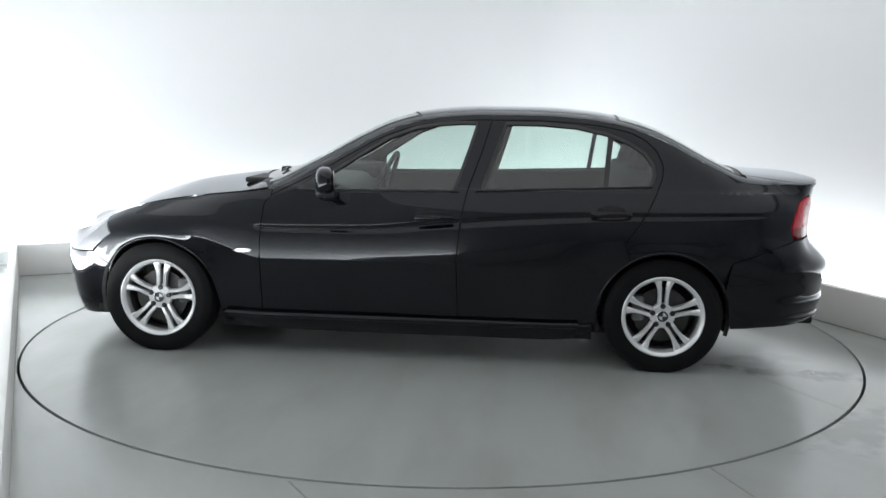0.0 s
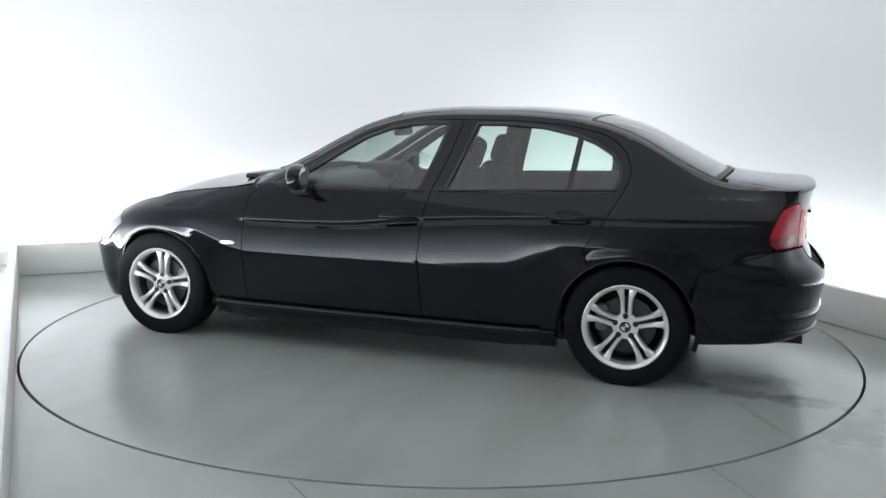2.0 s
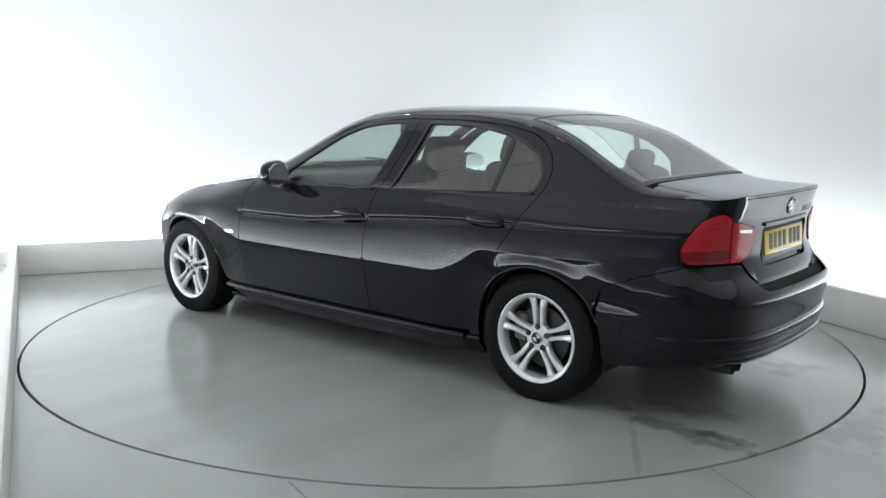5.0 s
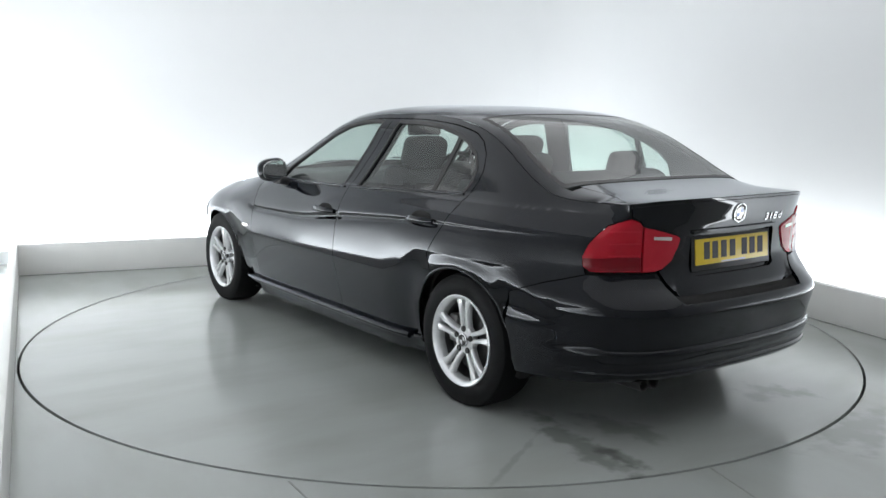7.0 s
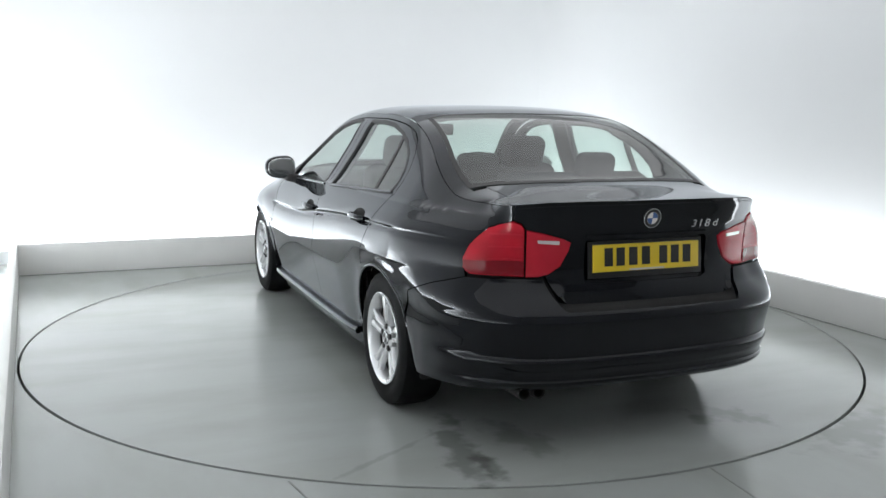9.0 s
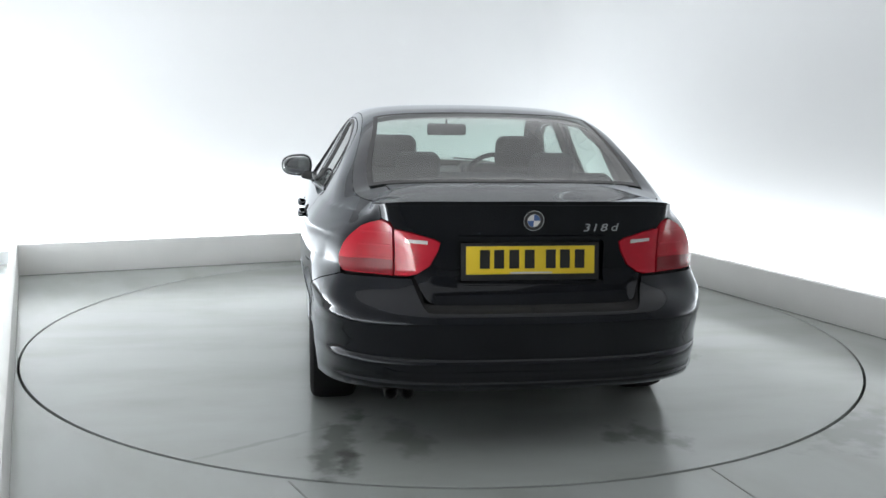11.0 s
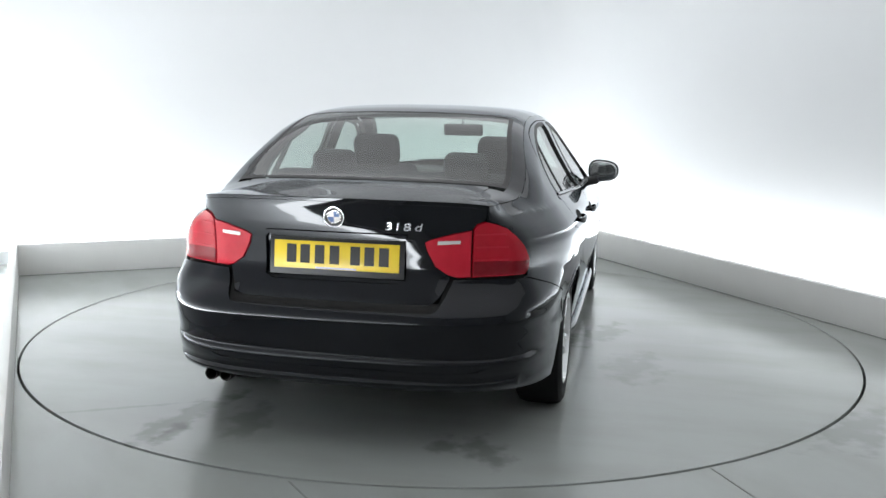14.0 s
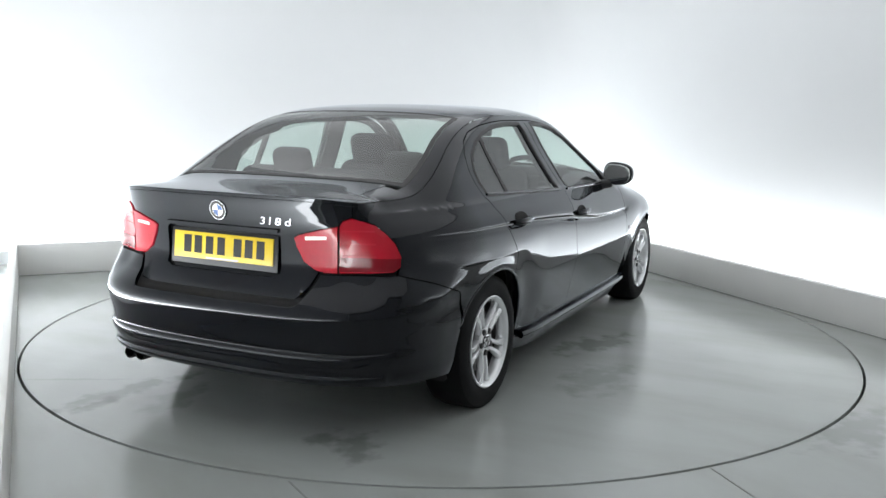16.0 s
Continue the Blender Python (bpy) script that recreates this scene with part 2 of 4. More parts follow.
wall_block("low_wall_north", LEFT, RIGHT, BACK, BACK + LOW_T, -0.01, LOW_H, LOWPAINT, LOW, "low wall", 0.006)
wall_block("low_wall_east", RIGHT, RIGHT + LOW_T, BAY, BACK + LOW_T, -0.01, LOW_H, LOWPAINT, LOW, "low wall", 0.006)
wall_block("low_wall_west", LEFT - LOW_T, LEFT, OUT_F, BACK + LOW_T, -0.01, LOW_H, LOWPAINT, LOW, "low wall", 0.006, turn=SKEW)


def cove(name, cx, cy, a0):
    """The rounded upright corner between two walls."""
    r = 0.58
    pts = np.array([[(cx + r * math.cos(a), cy + r * math.sin(a), z) for z in np.linspace(-0.01, CEIL, 8)] for a in np.linspace(radians(a0), radians(a0 + 90), 20)])
    verts = pts.reshape(-1, 3)
    ob = mesh_part(name, verts, [(i * 8 + j, i * 8 + j + 1, (i + 1) * 8 + j + 1, (i + 1) * 8 + j) for i in range(19) for j in range(7)], WALL)
    ob.matrix_world = ROOM
    tagged(ob, "rounded white corner between studio walls", "wall", kind="structure")


cove("wall_corner_east", OUT_R - 0.5805, OUT_B - 0.5805, 0)
cove("wall_corner_west", OUT_L + 0.5805, OUT_B - 0.5805, 90)

R_DISC, R_HOLE = 2.437, 2.450


def make_floor():
    """The floor with a round hole for the turntable, and the pit under it."""
    n = 192
    x0, x1, y0, y1 = OUT_L - 0.05, OUT_R + 0.05, OUT_F - 0.05, OUT_B + 0.05
    inv = ROOM.inverted()
    verts, faces = [], []
    corners = [math.atan2(y, x) for x in (x0, x1) for y in (y0, y1)]
    angs = sorted(list(np.linspace(-math.pi, math.pi, n, endpoint=False)) + corners)
    n = len(angs)
    for a in angs:
        c, s = math.cos(a), math.sin(a)
        k = min([(x1 if c > 0 else x0) / c if abs(c) > 1e-9 else 1e9, (y1 if s > 0 else y0) / s if abs(s) > 1e-9 else 1e9])
        verts += [(R_HOLE * c, R_HOLE * s, -0.06), (R_HOLE * c, R_HOLE * s, -0.002), ((R_HOLE + 0.002) * c, (R_HOLE + 0.002) * s, 0), (k * c, k * s, 0)]
    for i in range(n):
        j = (i + 1) % n
        for q in range(3):
            faces.append((4 * i + q, 4 * i + q + 1, 4 * j + q + 1, 4 * j + q))
    ob = mesh_part("floor", verts, [f[::-1] for f in faces], FLOOR, smooth=False)
    ob.matrix_world = ROOM
    tagged(ob, "grey painted studio floor, glossy and a little stained", "floor", kind="structure")
    pit = part("turntable_pit", lathe([(0.0001, -0.055), (2.6, -0.055)], 96, "z"), GROOVE)
    tagged(pit, "dark pit under the turntable", "pit", kind="structure")


make_floor()

for xa, ya, xb, yb in ((-0.556, -2.41, -0.30, -2.82), (1.06, -2.22, 1.30, -3.0)):
    d = Vector((xb - xa, yb - ya, 0))
    seam = part("floor_seam", rbox((d.length, 0.007, 0.002), (0, 0, 0.0005), 0), JOINT)
    seam.matrix_world = Matrix.Translation(((xa + xb) / 2, (ya + yb) / 2, 0)) @ Matrix.Rotation(math.atan2(d.y, d.x), 4, "Z")
    tagged(seam, "thin dark joint in the floor", "floor joint", kind="structure")

# grimy joints at the foot of the low walls
for x0, y0, x1, y1 in ((LEFT + 0.01, BACK - 0.006, RIGHT, BACK - 0.006), (RIGHT - 0.006, BAY, RIGHT - 0.006, BACK - 0.01)):
    foot = part("floor_seam", rbox((max(0.012, x1 - x0), max(0.012, y1 - y0), 0.003), ((x0 + x1) / 2, (y0 + y1) / 2, 0.001), 0), JOINT)
    foot.matrix_world = ROOM
    tagged(foot, "thin grimy joint at the foot of the low wall", "floor joint", kind="structure")

turntable = part("turntable", lathe([(0.0001, 0), (1.2, 0), (R_DISC - 0.003, 0), (R_DISC, -0.003), (R_DISC, -0.04), (0.0001, -0.04)], 192, "z"), DISC)
part("edge_ring", lathe([(R_DISC - 0.006, 0.0012), (R_DISC - 0.0005, 0.0012), (R_DISC + 0.0005, -0.004)], 192, "z"), DISC, turntable, "worn grey edge ring")
tagged(turntable, "round grey painted turntable, flush with the floor, stained", "turntable")

# ---------------------------------------------------------------- the car's skin
# x forward, y to its left, z up; the middle of the wheelbase on the ground is the origin.


def pchip(xs, ys):
    """A smooth curve through points that does not overshoot."""
    xs, ys = np.array(xs, float), np.array(ys, float)
    h, d = np.diff(xs), np.diff(ys) / np.diff(xs)
    m = np.zeros(len(xs))
    m[1:-1] = np.where(d[:-1] * d[1:] > 0, 2 * d[:-1] * d[1:] / np.where(d[:-1] + d[1:] == 0, 1, d[:-1] + d[1:]), 0)
    m[0], m[-1] = d[0], d[-1]

    def f(x):
        x = np.clip(np.asarray(x, float), xs[0], xs[-1])
        i = np.clip(np.searchsorted(xs, x) - 1, 0, len(xs) - 2)
        t = (x - xs[i]) / h[i]
        return ((1 + 2 * t) * (1 - t) ** 2 * ys[i] + t * (1 - t) ** 2 * h[i] * m[i] + t * t * (3 - 2 * t) * ys[i + 1] + t * t * (t - 1) * h[i] * m[i + 1])
    return f


# plan outline, rear centre to front centre along the left flank
PLAN = [(-2.345, 0), (-2.335, 0.3), (-2.295, 0.54), (-2.205, 0.700), (-2.07, 0.790), (-1.9, 0.840), (-1.6, 0.880), (-1.2, 0.898), (-0.6, 0.906), (0, 0.908), (0.6, 0.905),
        (1.1, 0.896), (1.5, 0.872), (1.75, 0.822), (1.92, 0.73), (2.05, 0.57), (2.12, 0.33), (2.15, 0)]
_a = np.array(PLAN)
_k = np.concatenate([[0], np.cumsum(np.linalg.norm(np.diff(_a, axis=0), axis=1))])
_s = np.linspace(0, _k[-1], 1601)
_x, _y = pchip(_k, _a[:, 0])(_s), pchip(_k, _a[:, 1])(_s)
_win = np.hanning(121)[1:-1]
_win /= _win.sum()
_p = len(_win) // 2
_xx = np.concatenate([_x[1:_p + 1][::-1], _x, _x[-_p - 1:-1][::-1]])
_yy = np.concatenate([-_y[1:_p + 1][::-1], _y, -_y[-_p - 1:-1][::-1]])
OX, OY = np.convolve(_xx, _win, "valid"), np.convolve(_yy, _win, "valid")
_tx, _ty = np.gradient(OX), np.gradient(OY)
_l = np.hypot(_tx, _ty)
NX, NY = -_ty / _l, _tx / _l                       # outward, to the left on the flank
OS, S_END = _s, _s[-1]

# how far the skin lies inside the outline at each height
D_SIDE = pchip([0.10, 0.14, 0.20, 0.26, 0.34, 0.45, 0.51, 0.545, 0.556, 0.567, 0.60, 0.65, 0.70, 0.80, 0.88, 0.925, 0.938, 0.947, 0.96, 1.05, 1.18, 1.32, 1.40],
               [0.155, 0.116, 0.080, 0.064, 0.046, 0.023, 0.0088, 0.0015, 0.0, 0.0002, 0.0011, 0.0042, 0.0108, 0.038, 0.064, 0.0785, 0.083, 0.092, 0.100, 0.152, 0.222, 0.286, 0.330])
_low = [0.10, 0.20, 0.25, 0.27, 0.285, 0.298, 0.308, 0.318, 0.33, 0.36, 0.388, 0.402, 0.412, 0.425, 0.45, 0.50, 0.555, 0.585]
_low_d = [0.20, 0.13, 0.095, 0.068, 0.045, 0.0335, 0.0325, 0.0385, 0.0365, 0.0245, 0.0165, 0.0185, 0.0265, 0.0255, 0.021, 0.0095, 0.0, 0.008]
D_REAR = pchip(_low + [0.63, 0.66, 0.70, 0.74, 0.80, 0.86, 0.90, 0.94, 0.98, 1.02, 1.06], _low_d + [0.05, 0.085, 0.107, 0.1195, 0.1185, 0.116, 0.1125, 0.1065, 0.099, 0.090, 0.085])
D_REAR_MID = pchip(_low + [0.599, 0.611, 0.63, 0.66, 0.70, 0.74, 0.80, 0.86, 0.90, 0.94, 0.98, 1.02, 1.06], _low_d + [0.022, 0.076, 0.080, 0.090, 0.107, 0.1195, 0.1185, 0.116, 0.1125, 0.1065, 0.099, 0.090, 0.085])
D_FRONT = pchip([0.10, 0.16, 0.30, 0.42, 0.50, 0.60, 0.70, 0.80, 0.95], [0.12, 0.066, 0.024, 0.007, 0.0, 0.03, 0.10, 0.24, 0.5])
TOP = pchip([-2.36, -2.30, -2.25, -2.20, -2.10, -2.0, -1.90, -1.82, -1.72, -1.57, -1.43, -1.29, -1.14, -0.99, -0.69, -0.40, -0.24, -0.04, 0.13, 0.30, 0.45, 0.66, 0.74, 0.80, 1.18, 1.40, 1.60, 1.80, 1.95, 2.16],
            [1.022, 1.015, 1.005, 0.998, 0.993, 0.994, 0.999, 1.010, 1.047, 1.121, 1.194, 1.253, 1.295, 1.320, 1.338, 1.337, 1.328, 1.300, 1.246, 1.156, 1.067, 0.957, 0.925, 0.915, 0.868, 0.835, 0.79, 0.72, 0.66, 0.60])



RISE = pchip([-2.2, -1.6, -1.1, -0.6, -0.2, 0.25, 0.85, 1.4], [0.135, 0.125, 0.112, 0.085, 0.055, 0.012, 0.0, 0.0])


def smooth01(t):
    t = np.clip(t, 0, 1)
    return t * t * (3 - 2 * t)


GROOVE_A = pchip([-2.2, -1.9, -1.3, -1.0, 0.2, 0.74, 0.86, 1.2], [0.0, 0.003, 0.006, 0.008, 0.011, 0.010, 0.0, 0.0])


def warp(x, z):
    """Heights on the flank, shifted so that the swage line rises to the rear and the lower crease climbs over the wheel arches."""
    rear = 0.086 * smooth01((0.64 - np.abs(x + 1.38)) / 0.36) * (1 - smooth01((z - 0.69) / 0.11))
    front = 0.112 * smooth01((0.64 - np.abs(x - 1.38)) / 0.44) * (1 - smooth01((z - 0.69) / 0.14))
    return z - rear - front - RISE(x) * smooth01((z - 0.56) / 0.26) * (1 - smooth01((z - 0.84) / 0.14))


def feature_rows(lo, hi):
    """Points along the creases of the skin between two places on the outline."""
    out = []
    zz = np.linspace(0.6, 0.95, 400)
    for s in np.arange(lo, hi, 0.018):
        x, _, nx, _ = plan(s)
        if abs(nx) < 0.6:
            zs = float(np.interp(0.716, warp(x, zz), zz))
            out += [(s, zs + k) for k in (-0.034, -0.024, -0.017, -0.011, -0.006, -0.001, 0.004, 0.009, 0.015, 0.022, 0.032)]
            zt = float(TOP(x))
            out += [(s, zt - k) for k in (0.008, 0.018, 0.03, 0.042, 0.054, 0.066, 0.078, 0.09, 0.102, 0.115) if zt - k > zs + 0.04]
            out += [(s, z) for z in (0.90, 0.917, 0.926, 0.933, 0.939, 0.945, 0.951, 0.96, 0.975) if z < zt - 0.13 or z < zt < 1.0]
            zl = np.linspace(0.45, 0.80, 400)
            zc = float(np.interp(0.556, warp(x, zl), zl))
            out += [(s, zc + k) for k in (-0.05, -0.03, -0.016, -0.007, 0.0, 0.006, 0.014, 0.03) if zc + k < zt - 0.12]
        elif x < 0:
            out += [(s, z) for z in (0.285, 0.294, 0.301, 0.307, 0.312, 0.319, 0.33, 0.345, 0.36, 0.375, 0.388, 0.395, 0.402, 0.407, 0.412, 0.42, 0.432, 0.447, 0.53, 0.548, 0.56, 0.572, 0.583, 0.591, 0.622, 0.635, 0.65, 0.67, 0.70, 0.72, 0.735, 0.75, 0.765, 0.78, 0.80, 0.83, 0.86, 0.88, 0.90, 0.92, 0.94, 0.96, 0.98)]
    return np.array(out).reshape(-1, 2)


def plan(s):
    a = np.abs(s)
    sg = np.where(np.asarray(s) < 0, -1.0, 1.0)
    return np.interp(a, OS, OX), np.interp(a, OS, OY) * sg, np.interp(a, OS, NX), np.interp(a, OS, NY) * sg


def top_z(s):
    return TOP(plan(s)[0])


def skin_points(s, z, out=0.0):
    """The skin at s along the outline (negative on the right flank) and height z."""
    s, z = np.asarray(s, float), np.asarray(z, float)
    x, y, nx, ny = plan(s)
    w, low = smooth01((np.abs(nx) - 0.35) / 0.55), 1 - smooth01((z - 0.55) / 0.06)
    w = w + low * np.where(x < 0, 1, 0) * (smooth01((np.abs(nx) - 0.08) / 0.85) - w)
    wr, wf = np.where(x < 0, w, 0), np.where(x > 0, w, 0)
    zt = TOP(x)
    z2 = warp(x, z)
    side = D_SIDE(z2) + 0.030 * np.clip((z - zt + 0.10) / 0.10, 0, 1.1) ** 2
    side = side + GROOVE_A(x) * 1.25 * np.exp(-((z2 - 0.716) / 0.014) ** 2)
    side = side + 0.05 * smooth01((-1.5 - x) / 0.6) * smooth01((z - 0.60) / 0.15)
    # the rear bumper stands fuller behind the wheels
    side = side * (1 - 0.75 * smooth01((-1.52 - x) / 0.34) * (1 - smooth01((z - 0.48) / 0.08)))
    # the front wings roll over to the bonnet
    side = side + 0.085 * smooth01((x - 0.75) / 0.55) * np.clip((z - zt + 0.17) / 0.17, 0, 1.1) ** 1.8
    mid = 1 - smooth01((np.abs(y) - 0.408) / 0.025)
    d = (1 - wr - wf) * side + wr * (mid * D_REAR_MID(z) + (1 - mid) * D_REAR(z)) + wf * D_FRONT(z)
    # wheel arches stand a little proud
    for wx in (1.38, -1.38):
        rr = np.hypot(x - wx, z - 0.304)
        d = d - 0.009 * np.exp(-((rr - 0.345) / 0.055) ** 2) * (1 - wr - wf)
    d = d - out
    return np.stack([x + nx * -d, y + ny * -d, z], -1)


def skin(s, z, out=0.0):
    """Points of the skin and their outward normals."""
    p = skin_points(s, z, out)
    e = 1e-3
    ds = skin_points(np.asarray(s) + e, z, out) - skin_points(np.asarray(s) - e, z, out)
    dz = skin_points(s, np.asarray(z) + e, out) - skin_points(s, np.asarray(z) - e, out)
    n = np.cross(ds, dz)
    n /= np.linalg.norm(n, axis=-1)[..., None]
    x, y, nx, ny = plan(s)
    flip = np.sign(n[..., 0] * nx + n[..., 1] * ny)
    return p, n * flip[..., None]


def sx(x):
    return float(np.interp(x, OX, OS))


def sy(y):
    h = len(OX) // 3
    return float(np.sign(y) * np.interp(abs(y), OY[:h], OS[:h]))


def dense(loop, step=0.025):
    out = []
    for a, b in zip(loop, loop[1:] + loop[:1]):
        n = max(1, int(math.hypot(b[0] - a[0], b[1] - a[1]) / step))
        out += [(a[0] + (b[0] - a[0]) * i / n, a[1] + (b[1] - a[1]) * i / n) for i in range(n)]
    return np.array(out)


def inset(loop, gap):
    a = np.roll(loop, 1, 0)
    b = np.roll(loop, -1, 0)
    area = 0.5 * np.sum(loop[:, 0] * b[:, 1] - b[:, 0] * loop[:, 1])
    t = b - a
    t /= np.linalg.norm(t, axis=1)[:, None] + 1e-12
    n = np.stack([-t[:, 1], t[:, 0]], 1) * np.sign(area)
    return loop + n * gap


def inside(pts, loop):
    x, y = pts[:, 0], pts[:, 1]
    r = np.zeros(len(pts), bool)
    for (x0, y0), (x1, y1) in zip(loop, np.roll(loop, -1, 0)):
        hit = ((y0 > y) != (y1 > y)) & (x < (x1 - x0) * (y - y0) / (y1 - y0 + 1e-15) + x0)
        r ^= hit
    return r


def fill(loop, holes, step, rows=False):
    """Triangles that fill a loop with holes, with a grid of points inside."""
    pts, edges = [], []
    for lp in (loop, *holes):
        k = len(pts)
        pts += [tuple(p) for p in lp]
        edges += [(k + i, k + (i + 1) % len(lp)) for i in range(len(lp))]
    edge_pts = np.array(pts)
    lo, hi = loop.min(0), loop.max(0)
    g = np.stack(np.meshgrid(np.arange(lo[0], hi[0], step), np.arange(lo[1], hi[1], step * 0.7)), -1).reshape(-1, 2)
    ok = inside(g, loop)
    for h in holes:
        ok &= ~inside(g, h)
    g = g[ok]
    if rows:
        fr = feature_rows(lo[0], hi[0])
        ok = inside(fr, loop)
        for h in holes:
            ok &= ~inside(fr, h)
        fr = fr[ok]
        if len(fr) and len(g):
            g = g[np.array([np.min(np.abs(fr[:, 0] - p[0]) / 2.5 + np.abs(fr[:, 1] - p[1])) for p in g]) > 0.018]
        g = np.concatenate([g, fr]) if len(fr) else g
    if len(g):
        far = np.array([np.min(np.sum((edge_pts - p) ** 2, 1)) for p in g]) > (0.006 if rows else 0.4 * step) ** 2
        g = g[far]
    allp = pts + [tuple(p) for p in g]
    v2, _, f2, _, _, _ = delaunay_2d_cdt([Vector(p) for p in allp], edges, [], 0, 1e-6)
    v2 = np.array([tuple(v) for v in v2])
    tri = np.array([f for f in f2 if len(f) == 3])
    c = v2[tri].mean(1)
    ok = inside(c, loop)
    for h in holes:
        ok &= ~inside(c, h)
    return v2, tri[ok]


def skin_panel(name, loop, mat, parent, label="", holes=(), side=1, gap=0.0022, out=0.0, depth=0.018, step=0.045, fine=0.025, place=skin):
    """A sheet of the skin inside a loop of (s, z), with folded edges. side -1 mirrors it to the right flank."""
    lp = inset(dense(list(loop), fine), gap)
    hs = [inset(dense(list(h), fine), -gap) for h in holes]
    v2, tri = fill(lp, hs, step, mat is PAINT)
    p, n = place(v2[:, 0], v2[:, 1], out)
    # turn faces outward
    q = p[tri]
    fn = np.cross(q[:, 1] - q[:, 0], q[:, 2] - q[:, 0])
    bad = np.sum(fn * n[tri[:, 0]], 1) < 0
    tri[bad] = tri[bad][:, ::-1]
    count = {}
    for f in tri:
        for i in range(3):
            e = (int(f[i]), int(f[(i + 1) % 3]))
            count[e] = count.get(e, 0) + 1
    rim = [e for e in count if (e[1], e[0]) not in count]
    verts, norms, faces = list(p), list(n), [tuple(int(i) for i in f) for f in tri]
    new_id = {}

    def fold(i):
        if i not in new_id:
            new_id[i] = len(verts)
            verts.extend([p[i], p[i] - n[i] * depth])
            norms.extend([n[i], n[i]])
        return new_id[i]
    for a, b in rim:
        ia, ib = fold(a), fold(b)
        faces.append((ib, ia, ia + 1, ib + 1))
        t = np.cross(p[b] - p[a], n[a])
        t = t / (np.linalg.norm(t) + 1e-9)
        for i in (ia, ia + 1, ib, ib + 1):
            norms[i] = norms[i] * 0.4 + t * 0.6
    verts, norms = np.array(verts), np.array(norms)
    norms /= np.linalg.norm(norms, axis=1)[:, None]
    if side < 0:
        verts[:, 1] *= -1
        norms[:, 1] *= -1
        faces = [f[::-1] for f in faces]
    return mesh_part(name, verts, faces, mat, parent, label, norms)


def grid_part(name, pts, mat, parent, label="", depth=0.0):
    """A sheet from a grid of points, rows by columns, facing up."""
    r, c = pts.shape[:2]
    verts = pts.reshape(-1, 3)
    faces = [(i * c + j, i * c + j + 1, (i + 1) * c + j + 1, (i + 1) * c + j) for i in range(r - 1) for j in range(c - 1)]
    q = verts[list(faces[len(faces) // 2])]
    if np.cross(q[1] - q[0], q[2] - q[0])[2] < 0:
        faces = [f[::-1] for f in faces]
    return mesh_part(name, verts, faces, mat, parent, label)


# edge of the skin along the flank, for the top sheets
_es = np.linspace(sx(-2.15), sx(2.0), 600)
_ep = skin_points(_es, top_z(_es))
EDGE_X, EDGE_Y, EDGE_Z = _ep[:, 0], _ep[:, 1], _ep[:, 2]
CROWN = pchip([-2.3, -2.0, -1.85, -1.72, -1.4, -1.12, -0.7, -0.3, 0.05, 0.4, 0.75, 0.95, 1.3, 1.7, 2.1], [0.03, 0.048, 0.055, 0.062, 0.062, 0.055, 0.052, 0.055, 0.068, 0.095, 0.090, 0.075, 0.075, 0.07, 0.04])


def top_points(x, v):
    """The upper skin at x and v, from -1 (right edge) to 1 (left edge)."""
    x, v = np.asarray(x, float), np.asarray(v, float)
    y, z = np.interp(x, EDGE_X, EDGE_Y), np.interp(x, EDGE_X, EDGE_Z)
    a = np.abs(v)
    k = smooth01((x - 0.6) / 0.4)
    return np.stack([x, v * y, z + CROWN(x) * (1 - ((0.5 + 0.5 * k) * a ** (2.2 - 0.8 * k) + (0.5 - 0.5 * k) * a ** 10))], -1)


def top_sheet(name, x0, x1, v0, v1, mat, parent, label="", nu=40, nv=40, lift=0.0):
    """A sheet of the upper skin; x0 and x1 are functions of v."""
    vs = np.linspace(v0, v1, nv)
    us = np.linspace(0, 1, nu)
    V, U = np.meshgrid(vs, us)
    X = x0(V) + (x1(V) - x0(V)) * U
    p = top_points(X, V)
    p[..., 2] += lift
    return grid_part(name, p, mat, parent, label)


car = thing("car", "glossy black four-door saloon car with silver alloy wheels on turntable", "car")

WHEEL_Z = 0.304

# ---- loops on the flank, in x and z
DOOR_TOP = lambda x: float(TOP(x)) - 0.026


def side_loop(pts):
    return [(sx(x), z) for x, z in pts]


def arch(wx, r, a0, a1, n=14):
    return [(wx + r * math.cos(radians(a)), WHEEL_Z + r * math.sin(radians(a))) for a in np.linspace(a0, a1, n)]


BGAP = [(-0.447, DOOR_TOP(-0.447)), (-0.40, 1.14), (-0.335, 0.95), (-0.305, 0.80), (-0.285, 0.58), (-0.295, 0.235)]
FRONT_DOOR = ([(0.790, 0.235), (0.785, 0.5), (0.778, 0.73), (0.768, 0.85), (0.735, 0.89)]
              + [(x, DOOR_TOP(x)) for x in np.linspace(0.66, -0.40, 22)] + BGAP)
REAR_DOOR = ([(x, z) for x, z in BGAP[::-1]] + [(x, DOOR_TOP(x)) for x in np.linspace(-0.5, -1.20, 14)]
             + [(-1.275, 1.218), (-1.335, 1.162), (-1.365, 1.09), (-1.36, 1.03), (-1.325, 0.95), (-1.245, 0.81), (-1.16, 0.69)]
             + arch(-1.38, 0.342, 57, 0)[0:9] + [(-1.05, 0.42), (-1.025, 0.235)])
FRONT_WIN = [(0.475, 0.930), (0.43, 0.998), (0.24, 1.122), (0.11, 1.203), (-0.03, 1.257), (-0.16, 1.280), (-0.28, 1.289), (-0.362, 1.289), (-0.318, 1.14), (-0.256, 0.945)]
